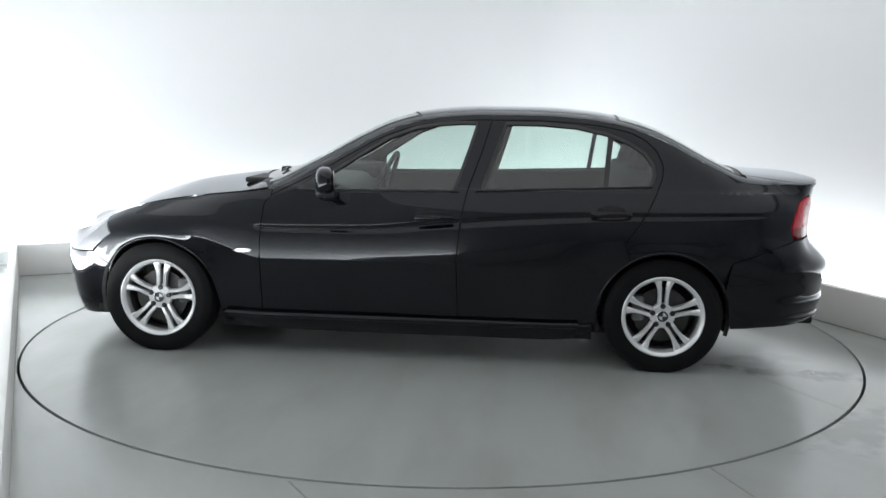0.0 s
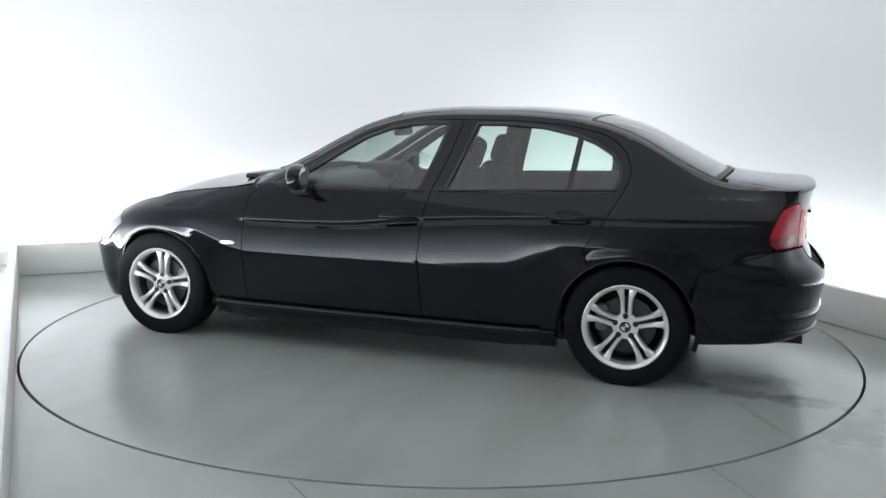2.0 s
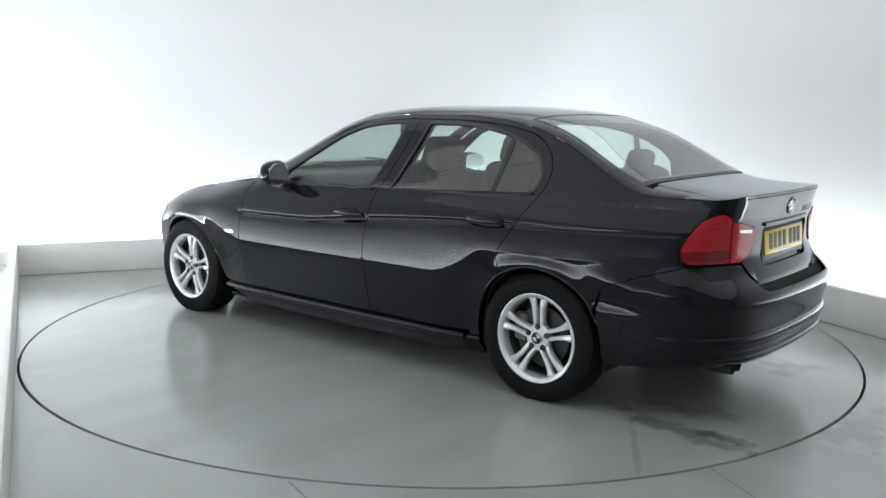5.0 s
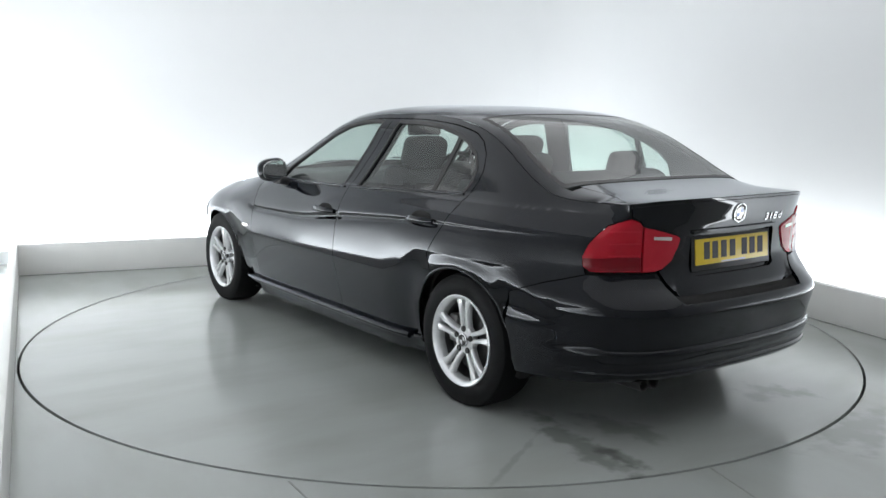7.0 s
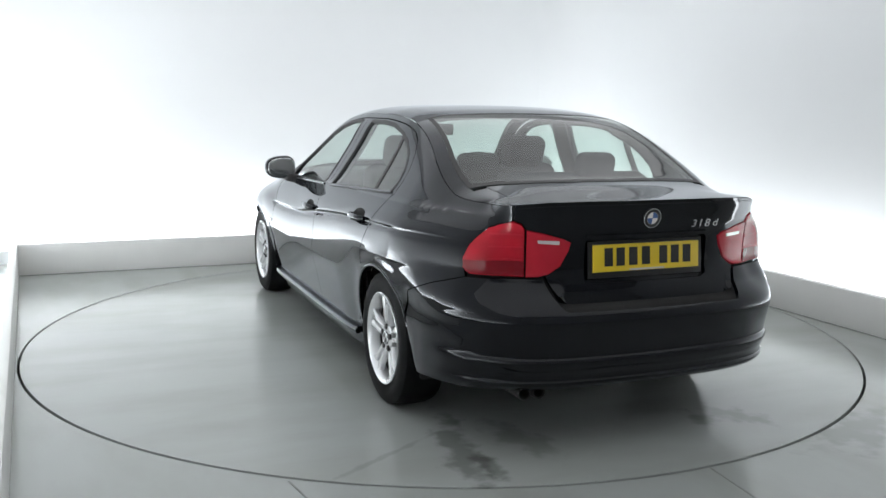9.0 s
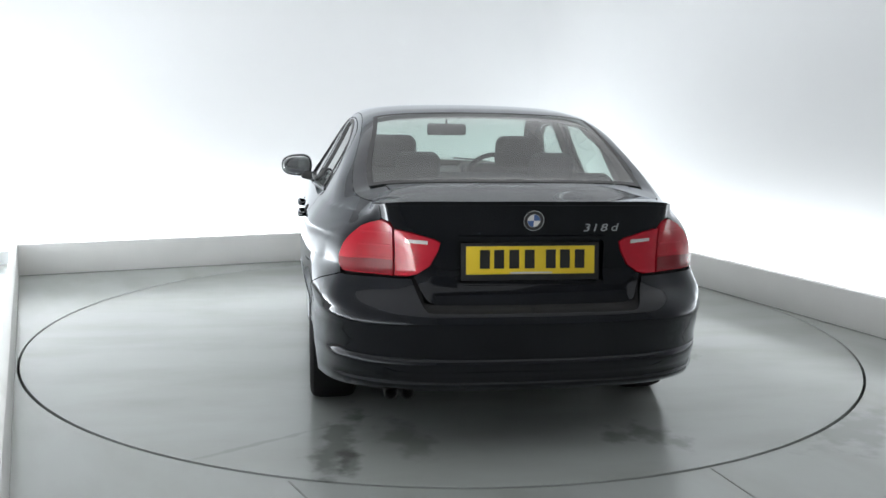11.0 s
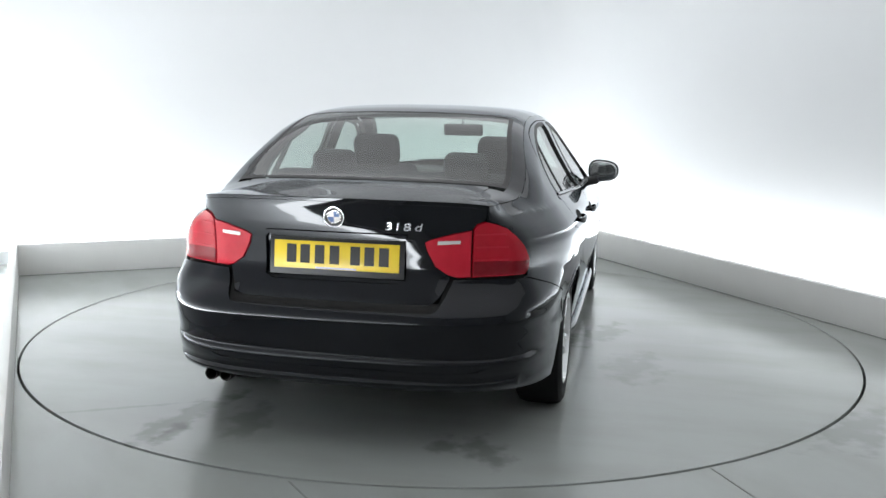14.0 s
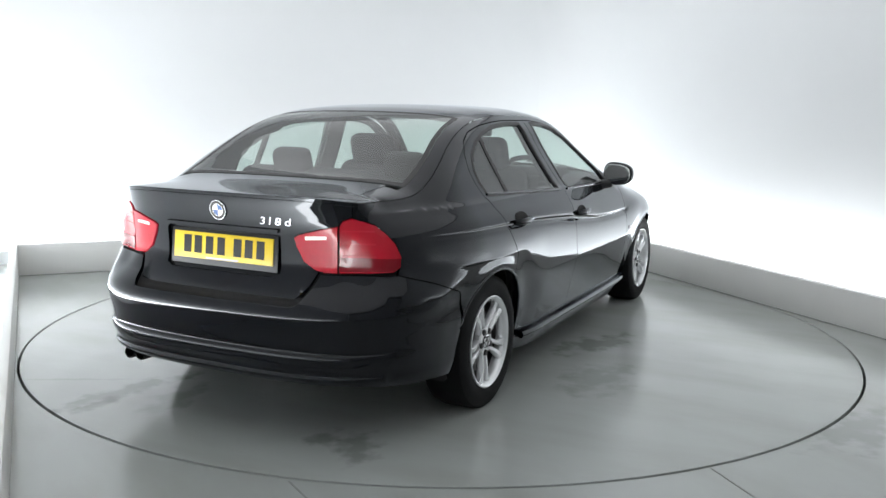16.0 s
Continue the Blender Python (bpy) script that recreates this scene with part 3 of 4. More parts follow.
REAR_WIN = [(-0.415, 0.950), (-0.485, 1.15), (-0.53, 1.289), (-0.72, 1.289), (-0.9, 1.276), (-1.06, 1.242), (-1.17, 1.203), (-1.26, 1.150), (-1.305, 1.09), (-1.31, 1.04), (-1.285, 0.985)]
S_LID = sy(0.655)
LAMP_OUT = [(sx(-2.05), 0.785), (sx(-2.073), 0.838), (sx(-2.108), 0.880), (sx(-2.142), 0.910), (sy(0.70), 0.928), (sy(0.65), 0.939), (sy(0.608), 0.928), (sy(0.591), 0.908), (sy(0.589), 0.72), (sy(0.70), 0.722), (sx(-2.085), 0.725), (sx(-2.055), 0.745)]
LAMP_IN = [(sy(0.583), 0.905), (sy(0.50), 0.892), (sy(0.40), 0.868), (sy(0.375), 0.855), (sy(0.385), 0.82), (sy(0.42), 0.76), (sy(0.475), 0.728), (sy(0.52), 0.72), (sy(0.582), 0.72)]

for side in (1, -1):
    wing_top = [(x, float(TOP(x))) for x in np.linspace(0.74, 1.74, 24)]
    wing = side_loop([(0.735, 0.89), (0.768, 0.85), (0.778, 0.73), (0.785, 0.5), (0.790, 0.235), (1.03, 0.235)] + arch(1.38, 0.336, 180 - 13, 180 - 150, 22)[::1] + [(1.74, 0.50), (1.79, 0.54), (1.655, 0.655)] + wing_top[::-1])
    skin_panel("front_wing", wing, PAINT, car, side=side)
    d1 = skin_panel("front_door", side_loop(FRONT_DOOR), PAINT, car, holes=[side_loop(FRONT_WIN)], side=side)
    d2 = skin_panel("rear_door", side_loop(REAR_DOOR), PAINT, car, holes=[side_loop(REAR_WIN)], side=side)
    skin_panel("window", side_loop(FRONT_WIN), GLASS, d1, "clear front side window", side=side, out=-0.010, gap=-0.004, depth=0.002)
    skin_panel("window", side_loop(REAR_WIN), GLASS, d2, "clear rear side window", side=side, out=-0.010, gap=-0.004, depth=0.002)
    bar = side_loop([(-1.045, 0.97), (-1.078, 1.255), (-1.106, 1.25), (-1.072, 0.97)])
    skin_panel("window_bar", bar, TRIM, d2, "black window divider", side=side, out=-0.006, gap=0, depth=0.02)
    head = [(sx(1.655), 0.655), (sx(1.745), float(TOP(1.745)))] + [(sx(x), float(TOP(x)) - 0.004) for x in (1.82, 1.9, 1.98, 2.04)] + [(sx(2.06), 0.56), (sx(1.96), 0.535), (sx(1.86), 0.54), (sx(1.79), 0.548)]
    skin_panel("headlamp", head, LENS_GREY, car, "clear headlamp lens", side=side, out=0.004, step=0.03)
    nose = side_loop(arch(1.38, 0.336, -12, 30, 8) + [(1.74, 0.50), (1.79, 0.543), (1.86, 0.536), (1.96, 0.53), (2.06, 0.555)]) + [(S_END - 0.02, 0.58), (S_END - 0.02, 0.15)] + side_loop([(2.04, 0.15), (1.9, 0.155), (1.76, 0.17)])
    skin_panel("front_bumper", nose, PAINT, car, side=side)
    # dark structure behind the gaps
    for nm, lp, hs in (("inner_shell", side_loop([(x, z) for x, z in arch(1.38, 0.375, 190, 0, 20)[::-1] if z > 0.22][::-1] + [(1.80, 0.22)] + [(2.0, 0.25), (2.0, float(TOP(2.0)) - 0.03)] + [(x, float(TOP(x)) - 0.014) for x in np.linspace(1.8, -2.06, 60)]) + [(sy(0.5), 0.98), (-0.03, 1.0), (-0.03, 0.30), (sy(0.6), 0.30)] + side_loop([(-1.80, 0.26)] + [(x, z) for x, z in arch(-1.38, 0.378, -8, 188, 20) if z > 0.26][::-1] + [(-0.9, 0.24), (0.9, 0.24)]), [side_loop([(x, z + 0.0) for x, z in FRONT_WIN]), side_loop(REAR_WIN)]),):
        skin_panel(nm, lp, UNDER, car, holes=hs, side=side, out=-0.026, gap=0.004, depth=0.001)
    # body side: pillars, roof rail and rear quarter in one sheet
    rail = [(x, float(TOP(x))) for x in np.linspace(0.735, -2.10, 70)]
    inner = [(0.735, 0.89)] + [(x, DOOR_TOP(x)) for x in np.linspace(0.66, -0.40, 22)] + [BGAP[0]] + [(x, DOOR_TOP(x)) for x in np.linspace(-0.5, -1.20, 14)] + [(-1.275, 1.218), (-1.335, 1.162), (-1.365, 1.09), (-1.36, 1.03), (-1.325, 0.95), (-1.245, 0.81), (-1.16, 0.69)]
    quarter = side_loop(inner) + side_loop(arch(-1.38, 0.342, 57, 150, 16)) + [(sx(-1.72), 0.60), (sx(-1.90), 0.665), (sx(-2.07), 0.713)]
    quarter += [(sx(-2.055), 0.745), (sx(-2.05), 0.785), (sx(-2.073), 0.838), (sx(-2.108), 0.880), (sx(-2.142), 0.910), (sy(0.70), 0.928), (sy(0.65), 0.939), (sy(0.652), 0.985)]
    quarter += [(q, float(top_z(q))) for q in np.linspace(S_LID, sx(-2.10), 6)] + side_loop(rail[::-1])
    skin_panel("rear_quarter", quarter, PAINT, car, side=side, step=0.03, fine=0.02)
    sill = side_loop([(1.035, 0.232), (1.045, 0.142), (-1.02, 0.142), (-1.02, 0.232)])
    skin_panel("sill", sill, PAINT, car, side=side, out=0.016, depth=0.03)
    lamp = skin_panel("tail_lamp", LAMP_OUT, RED, car, "red tail lamp wrapped round the corner", side=side, out=0.006, step=0.03)
    deep = [(sx(-2.054), 0.780), (sy(0.70), 0.784), (sy(0.593), 0.782), (sy(0.592), 0.726), (sy(0.70), 0.727), (sx(-2.083), 0.730), (sx(-2.058), 0.749)]
    skin_panel("lower_lens", deep, RED_DEEP, lamp, "darker red lower lens", side=side, out=0.0085, gap=0.001, depth=0.004, step=0.03)
    lamp2 = skin_panel("boot_lamp", LAMP_IN, RED_PALE, car, "red inner tail lamp with a clear band", side=side, out=0.006, step=0.03)

# rear bumper
BUMP_TOP = [(sx(-1.72), 0.60), (sx(-1.90), 0.665), (sx(-2.07), 0.713), (sy(0.72), 0.713), (sy(0.50), 0.712), (sy(0.470), 0.66), (sy(0.440), 0.618), (sy(0.42), 0.600), (sy(0.40), 0.597), (sy(0.30), 0.597), (0, 0.597)]
half = [(0, 0.276)] + [(sy(0.4), 0.276), (sy(0.7), 0.270), (sx(-2.1), 0.264), (sx(-1.9), 0.258), (sx(-1.735), 0.245)] + [(sx(x), z) for x, z in arch(-1.38, 0.342, 180 + 8, 150, 8)][1:-1] + BUMP_TOP
left = half[1:-1]
bumper = skin_panel("rear_bumper", [(-s, z) for s, z in left[::-1]] + [half[0]] + left + [half[-1]], PAINT, car, "black painted rear bumper")

# boot lid: rear face and deck
BOOT = [(sy(0.30), 0.613), (sy(0.395), 0.613), (sy(0.428), 0.634), (sy(0.458), 0.668), (sy(0.49), 0.72), (sy(0.475), 0.728), (sy(0.42), 0.76), (sy(0.385), 0.82), (sy(0.375), 0.855), (sy(0.40), 0.868), (sy(0.50), 0.892), (sy(0.583), 0.905), (sy(0.605), 0.93), (sy(0.648), 0.945), (sy(0.652), 0.985)]
boot_top = [(s, float(top_z(s))) for s in np.linspace(S_LID, -S_LID, 40)]
boot_loop = BOOT + boot_top + [(-s, z) for s, z in BOOT[::-1]]
PLATE_HOLE = [(sy(0.305), 0.705), (sy(0.305), 0.85), (sy(0.285), 0.872), (-sy(0.285), 0.872), (-sy(0.305), 0.85), (-sy(0.305), 0.705), (-sy(0.27), 0.69), (sy(0.27), 0.69)]
boot_lid = skin_panel("boot_lid", boot_loop, PAINT, car, holes=[PLATE_HOLE])
skin_panel("plate_recess", PLATE_HOLE, PAINT, boot_lid, out=-0.022, gap=-0.004, depth=0.002)

# top sheets
V_GLASS = 0.91
SCREEN0, SCREEN1 = (lambda v: 0.93 - 0.20 * v * v), (lambda v: 0.03 - 0.10 * v * v)
REAR0, REAR1 = (lambda v: -1.115 - 0.02 * (1 - v * v)), (lambda v: -1.825 + 0.05 * v * v)
top_sheet("bonnet", lambda v: 0.955 - 0.20 * v * v, lambda v: 2.06 - 0.22 * v * v, -0.97, 0.97, PAINT, car)
top_sheet("scuttle", lambda v: 0.70 + 0 * v, lambda v: 0.95 - 0.20 * v * v, -0.97, 0.97, TRIM, car, lift=-0.02)
top_sheet("windscreen", SCREEN1, SCREEN0, -V_GLASS, V_GLASS, GLASS, car, "clear windscreen")
top_sheet("roof", REAR0, SCREEN1, -V_GLASS, V_GLASS, PAINT, car)
top_sheet("rear_window", REAR1, REAR0, -V_GLASS, V_GLASS, GLASS, car, "clear rear window with a dark edge")
X_DECK, S_DECK = -1.82, sx(-2.12)
for v0, v1 in ((V_GLASS, 1.0), (-1.0, -V_GLASS)):
    top_sheet("roof_rail", lambda v: X_DECK + 0 * v, lambda v: 0.75 + 0 * v, v0, v1, PAINT, car, nu=160, nv=10)


def deck_sheet(name, v0, v1, parent, x0, mat=PAINT, lift=0.0):
    """The upper skin behind the rear window, back to the lip of the boot."""
    v = np.linspace(v0, v1, 44)
    u = np.linspace(0, 1, 40)
    V, U = np.meshgrid(v, u)
    X = x0(V) + (-2.12 - x0(V)) * U
    lip = skin_points(V * S_DECK, top_z(V * S_DECK))
    p = top_points(X, V) + smooth01(U ** 1.6)[..., None] * (lip - top_points(-2.12 + 0 * V, V))
    # a smooth, slightly hollow sheet between the glass and the lip
    start = top_points(x0(V), V)[..., 2]
    even = start + (lip[..., 2] - start) * U - 0.016 * U * (1 - U)
    k = (1 - np.abs(V) ** 8)
    p[..., 2] += (even - p[..., 2]) * k + lift
    return grid_part(name, p, mat, parent)


V_LID = S_LID / S_DECK
deck_sheet("boot_deck", -V_LID + 0.003, V_LID - 0.003, boot_lid, lambda v: REAR1(v) - 0.012)
deck_sheet("deck_edge", V_LID + 0.002, 1.0, car, lambda v: X_DECK + 0 * v)
deck_sheet("deck_edge", -1.0, -V_LID - 0.002, car, lambda v: X_DECK + 0 * v)
deck_sheet("deck_gutter", -1.0, 1.0, car, lambda v: -1.77 + 0 * v, UNDER, -0.016)
top_sheet("headliner", lambda v: -1.10 + 0 * v, lambda v: 0.0 - 0.1 * v * v, -0.9, 0.9, LINER, car, "grey fabric headliner", lift=-0.035)
# dark printed edge of the rear window and windscreen
for nm, x0, x1, v0, v1 in (("window_edge", REAR1, lambda v: REAR1(v) + 0.03, -V_GLASS, V_GLASS), ("window_edge", lambda v: REAR0(v) - 0.016, lambda v: REAR0(v) + 0.004, -V_GLASS, V_GLASS),
                           ("window_edge", REAR1, REAR0, V_GLASS - 0.035, V_GLASS), ("window_edge", REAR1, REAR0, -V_GLASS, -V_GLASS + 0.035),
                           ("window_edge", SCREEN1, lambda v: SCREEN1(v) + 0.014, -V_GLASS, V_GLASS), ("window_edge", SCREEN1, SCREEN0, 0.875, V_GLASS), ("window_edge", SCREEN1, SCREEN0, -V_GLASS, -0.875)):
    top_sheet(nm, x0, x1, v0, v1, TRIM, car, lift=0.001)

# ---------------------------------------------------------------- wheels
def wheel(x, y, side, spin=0):
    bm = lathe([(0.222, -0.10), (0.250, -0.108), (0.285, -0.105), (0.306, -0.092), (0.315, -0.06), (0.316, 0), (0.315, 0.06), (0.306, 0.092), (0.285, 0.105), (0.250, 0.108), (0.222, 0.10), (0.205, 0.09), (0.205, -0.09), (0.222, -0.10)], 96)
    for v in bm.verts:
        if v.co.z < -WHEEL_Z + 0.001:                # the tyre is pressed flat where it stands
            v.co.z = -WHEEL_Z + 0.001
    w = part("wheel", bm, RUBBER, car, "black rubber tyre")
    rim = part("rim", lathe([(0.205, -0.095), (0.218, -0.098), (0.2185, -0.104), (0.214, -0.106), (0.203, -0.102), (0.196, -0.092), (0.191, -0.080), (0.189, -0.050)], 72), ALLOY, w, "silver alloy rim")
    part("rim_barrel", lathe([(0.189, -0.050), (0.187, -0.03), (0.184, 0.09)], 48), SHADED_ALLOY, rim)
    bm = bmesh.new()
    for k in range(5):
        for q in (-1, 1):
            a = radians(90 + 72 * k + spin)
            m = Matrix.Rotation(-a, 4, "Y")
            secs = []
            for r, t, wd, yy, th in ((0.045, 0.0195 * q, 0.0125, -0.074, 0.03), (0.075, 0.0185 * q, 0.0112, -0.081, 0.03), (0.11, 0.0192 * q, 0.0112, -0.086, 0.03), (0.145, 0.0225 * q, 0.0125, -0.089, 0.03), (0.172, 0.0285 * q, 0.0165, -0.091, 0.025), (0.192, 0.0350 * q, 0.0215, -0.091, 0.022), (0.209, 0.041 * q, 0.0275, -0.089, 0.02)):
                c = [(r, yy + th, t - wd), (r, yy + 0.006, t - wd), (r, yy, t - wd * 0.6), (r, yy, t + wd * 0.6), (r, yy + 0.006, t + wd), (r, yy + th, t + wd)]
                secs.append([bm.verts.new(m @ Vector(p)) for p in c])
            for s0, s1 in zip(secs, secs[1:]):
                for i in range(5):
                    bm.faces.new((s0[i], s0[i + 1], s1[i + 1], s1[i]))
    part("spokes", bm, ALLOY, rim, "five silver double spokes")
    part("hub", lathe([(0.0001, -0.082), (0.060, -0.081), (0.067, -0.074), (0.069, -0.05)], 40), ALLOY, rim)
    hc = part("hub_cap", lathe([(0.0001, -0.0885), (0.027, -0.088), (0.032, -0.085), (0.033, -0.076)], 32), PLASTIC, rim, "dark round hub cap")
    for a0 in (0, math.pi):
        bm = bmesh.new()
        fan = [bm.verts.new((rr * math.cos(a0 + a), -0.0889, rr * math.sin(a0 + a))) for rr, a in ((0.001, 0), (0.021, 0), (0.021, 0.52), (0.021, 1.05), (0.021, 1.57))]
        bm.faces.new(fan[::-1])
        part("cap_mark", bm, ALLOY, hc)
    part("cap_rim", lathe([(0.0275, -0.0875), (0.0285, -0.0905), (0.0315, -0.0895), (0.0325, -0.084)], 32), CHROME, hc)
    for k in range(5):
        a = radians(90 + 72 * k + spin)
        part("wheel_bolt", lathe([(0.0001, -0.0868), (0.0125, -0.0866), (0.0145, -0.083), (0.0145, -0.078)], 14, at=(0.054 * math.cos(a), -0.001, 0.054 * math.sin(a))), PLASTIC, rim)
    rim.scale = (0.99, 1, 0.99)
    part("brake_disc", lathe([(0.06, -0.035), (0.145, -0.035), (0.147, -0.02), (0.06, -0.02)], 48), STEEL, w)
    part("brake_caliper", rbox((0.07, 0.06, 0.14), (0.125 if x > 0 else -0.125, -0.022, 0.03), 0.02, 2), CALIPER, w, "grey cast brake caliper")
    part("wheel_back", lathe([(0.0001, 0.03), (0.19, 0.03)], 40), UNDER, w)
    w.matrix_basis = pose(x, y, WHEEL_Z, 0, 0, 0) @ (Matrix() if side < 0 else Matrix.Rotation(math.pi, 4, "Z"))
    return w


for x in (1.38, -1.38):
    wheel(x, 0.754, 1, -7 if x > 0 else 0)
    wheel(x, -0.754, -1, 20 if x > 0 else 30)
    for side in (1, -1):
        pts = np.array([[(x + rr * math.cos(a), side * (yy - (0.085 * math.cos(a) ** 2 if yy > 0.6 else 0)), WHEEL_Z + rr * math.sin(a)) for yy, rr in ((0.5, 0.02), (0.5, 0.362), (0.868, 0.362), (0.874, 0.338))] for a in np.linspace(-0.3, math.pi + 0.3, 30)])
        grid_part("wheel_well", pts, UNDER, car)

# underbody and inner tub
part("underbody", rbox((3.1, 1.45, 0.06), (0.25, 0, 0.20), 0.02), UNDER, car)
part("rear_underfloor", rbox((0.95, 1.3, 0.06), (-1.68, 0, 0.34), 0.02), UNDER, car)
part("cabin_floor", rbox((2.9, 1.5, 0.05), (-0.3, 0, 0.30), 0.02), UNDER, car)


# ---------------------------------------------------------------- details of the car
def handle(x, z, side, door):
    """A bow-shaped door handle over a dark cup."""
    st = np.array([sx(x)])
    p, n = skin(st, np.array([z]))
    p, n = p[0], n[0]
    bm = bmesh.new()
    for k, (dx, out, h) in enumerate(((-0.105, 0.004, 0.010), (-0.085, 0.022, 0.014), (-0.03, 0.030, 0.017), (0.03, 0.030, 0.017), (0.085, 0.022, 0.014), (0.105, 0.004, 0.010))):
        c = p + n * out + np.array([dx, 0, 0])
        for a in np.linspace(0, 2 * math.pi, 10, endpoint=False):
            bm.verts.new((c[0], (c[1] + 0.009 * math.cos(a)) * side, c[2] + h * math.sin(a)))
    bm.verts.ensure_lookup_table()
    for k in range(5):
        for q in range(10):
            bm.faces.new([bm.verts[k * 10 + q], bm.verts[k * 10 + (q + 1) % 10], bm.verts[k * 10 + 10 + (q + 1) % 10], bm.verts[k * 10 + 10 + q]])
    h = part("door_handle", bm, PAINT, door, "black bow door handle")
    cup = [(sx(x + 0.075 * math.cos(a)), z + 0.010 + 0.030 * math.sin(a)) for a in np.linspace(0, 2 * math.pi, 24, endpoint=False)]
    skin_panel("handle_cup", cup, UNDER, h, side=side, out=0.0025, gap=0, depth=0.002, step=0.03)
    return h


def door_mirror(side):
    def pillow(rx, ry, rz, e, at=0.0):
        """A rounded pillow shape between a box and an ellipsoid."""
        bm = bmesh.new()
        bmesh.ops.create_uvsphere(bm, u_segments=28, v_segments=18, radius=1.0)
        for v in bm.verts:
            v.co = Vector([math.copysign(abs(c) ** e, c) * r for c, r in zip(v.co, (rx, ry, rz))]) + Vector((at, 0, 0))
        return bm
    bm = pillow(0.054, 0.100, 0.072, 0.75)
    for v in bm.verts:
        f = v.co.y / 0.1
        v.co.x = max(v.co.x, -0.045) - 0.02 * f
        v.co.z *= 1 - 0.12 * f
    body = part("door_mirror", bm, PAINT, car, "black door mirror housing")
    bm = pillow(0.004, 0.088, 0.060, 0.72, -0.046)
    for v in bm.verts:
        v.co.x -= 0.02 * v.co.y / 0.1
        v.co.z *= 1 - 0.12 * v.co.y / 0.1
    part("mirror_glass", bm, MIRROR, body, "mirror glass")
    part("mirror_arm", rbox((0.11, 0.14, 0.055), (0.01, -0.095, -0.072), 0.02, 3, Matrix.Rotation(radians(12), 4, "X")), TRIM, body)
    part("mirror_foot", rbox((0.13, 0.05, 0.05), (0.015, -0.135, -0.08), 0.018, 3), TRIM, body)
    body.matrix_basis = Matrix.Translation((0.41, 0.930 * side, 0.984)) @ Matrix.Diagonal((1, side, 1, 1))
    return body


doors = {}
for o in car.children:
    if o.name.split(".")[0] in ("front_door", "rear_door"):
        doors.setdefault(o.name.split(".")[0], []).append(o)
for k, side in enumerate((1, -1)):
    handle(-0.165, 0.795, side, doors["front_door"][k])
    handle(-1.085, 0.845, side, doors["rear_door"][k])
    door_mirror(side)
    # side repeater in the wing
    rep_loop = side_loop([(0.93, 0.592), (0.905, 0.604), (0.85, 0.606), (0.825, 0.598), (0.84, 0.586), (0.90, 0.582)])
    skin_panel("side_repeater", rep_loop, LENS_WHITE, car, "clear side repeater", side=side, out=0.005, gap=0, depth=0.006, step=0.02)
    # black window surround
    for win in (FRONT_WIN, REAR_WIN):
        lp = side_loop(win)
        out_lp = [tuple(q) for q in inset(dense(lp, 0.03), -0.016)]
        skin_panel("window_trim", out_lp, TRIM, doors["front_door" if win is FRONT_WIN else "rear_door"][k], "matt black window surround", holes=[lp], side=side, out=0.002, gap=0, depth=0.014)
    tri = side_loop([(0.475, 0.927), (0.43, 1.0), (0.50, 0.99), (0.60, 0.93)])
    skin_panel("mirror_triangle", tri, TRIM, doors["front_door"][k], side=side, out=0.004, gap=0, depth=0.01)
    # lens details of the tail lamps
    for za, zb, ya, yb in ((0.848, 0.862, 0.43, 0.53),):
        band = [(sy(ya), za), (sy(yb), za + 0.006), (sy(yb), zb + 0.004), (sy(ya), zb)]
        skin_panel("lamp_band", band, LENS_WHITE, [o for o in car.children if o.name.startswith("boot_lamp")][k], "clear reversing lamp band", side=side, out=0.0085, gap=0, depth=0.003, step=0.03)
    for zz in (0.785, 0.835, 0.885):
        rib = [(sy(0.60), zz), (sy(0.68), zz + 0.001), (sy(0.735), zz), (sy(0.735), zz + 0.007), (sy(0.68), zz + 0.008), (sy(0.60), zz + 0.007)]
        skin_panel("lamp_rib", rib, RED_PALE, [o for o in car.children if o.name.startswith("tail_lamp")][k], "raised red lens rib", side=side, out=0.009, gap=0, depth=0.004, step=0.03)


def skin_tube(name, pts, r, mat, parent, side, out=0.0, label=""):
    """A thin round moulding that follows the skin."""
    d = []
    for (xa, za), (xb, zb) in zip(pts, pts[1:]):
        n = max(1, int(math.hypot(xb - xa, zb - za) / 0.04))
        d += [(xa + (xb - xa) * i / n, za + (zb - za) * i / n) for i in range(n)]
    d.append(pts[-1])
    p = skin_points(np.array([sx(x) for x, z in d]), np.array([z for x, z in d]), out)
    p[:, 1] *= side
    return part(name, tube(p, r, 10), mat, parent, label, sharp=80)


for k, side in enumerate((1, -1)):
    skin_tube("sill_edge", [(1.0, 0.232), (0.2, 0.234), (-0.94, 0.234)], 0.019, PAINT, car, side, 0.017)
    skin_tube("belt_moulding", [(0.56, 0.927), (0.2, 0.930), (-0.29, 0.936)], 0.0065, PAINT, doors["front_door"][k], side, 0.001)
    skin_tube("belt_moulding", [(-0.375, 0.940), (-0.8, 0.958), (-1.30, 0.979)], 0.0065, PAINT, doors["rear_door"][k], side, 0.001)
    skin_tube("arch_lip", arch(1.38, 0.339, 172, 22, 30), 0.007, PAINT, car, side, -0.003)
    skin_tube("arch_lip", arch(-1.38, 0.345, 158, 8, 30), 0.007, PAINT, car, side, -0.003)

# number plate with plain bars
def on_rear(y, z, out=0.0):
    p, n = skin(np.array([sy(y) if y else 0.0]), np.array([z]), out)
    return Vector(p[0]), Vector(n[0])


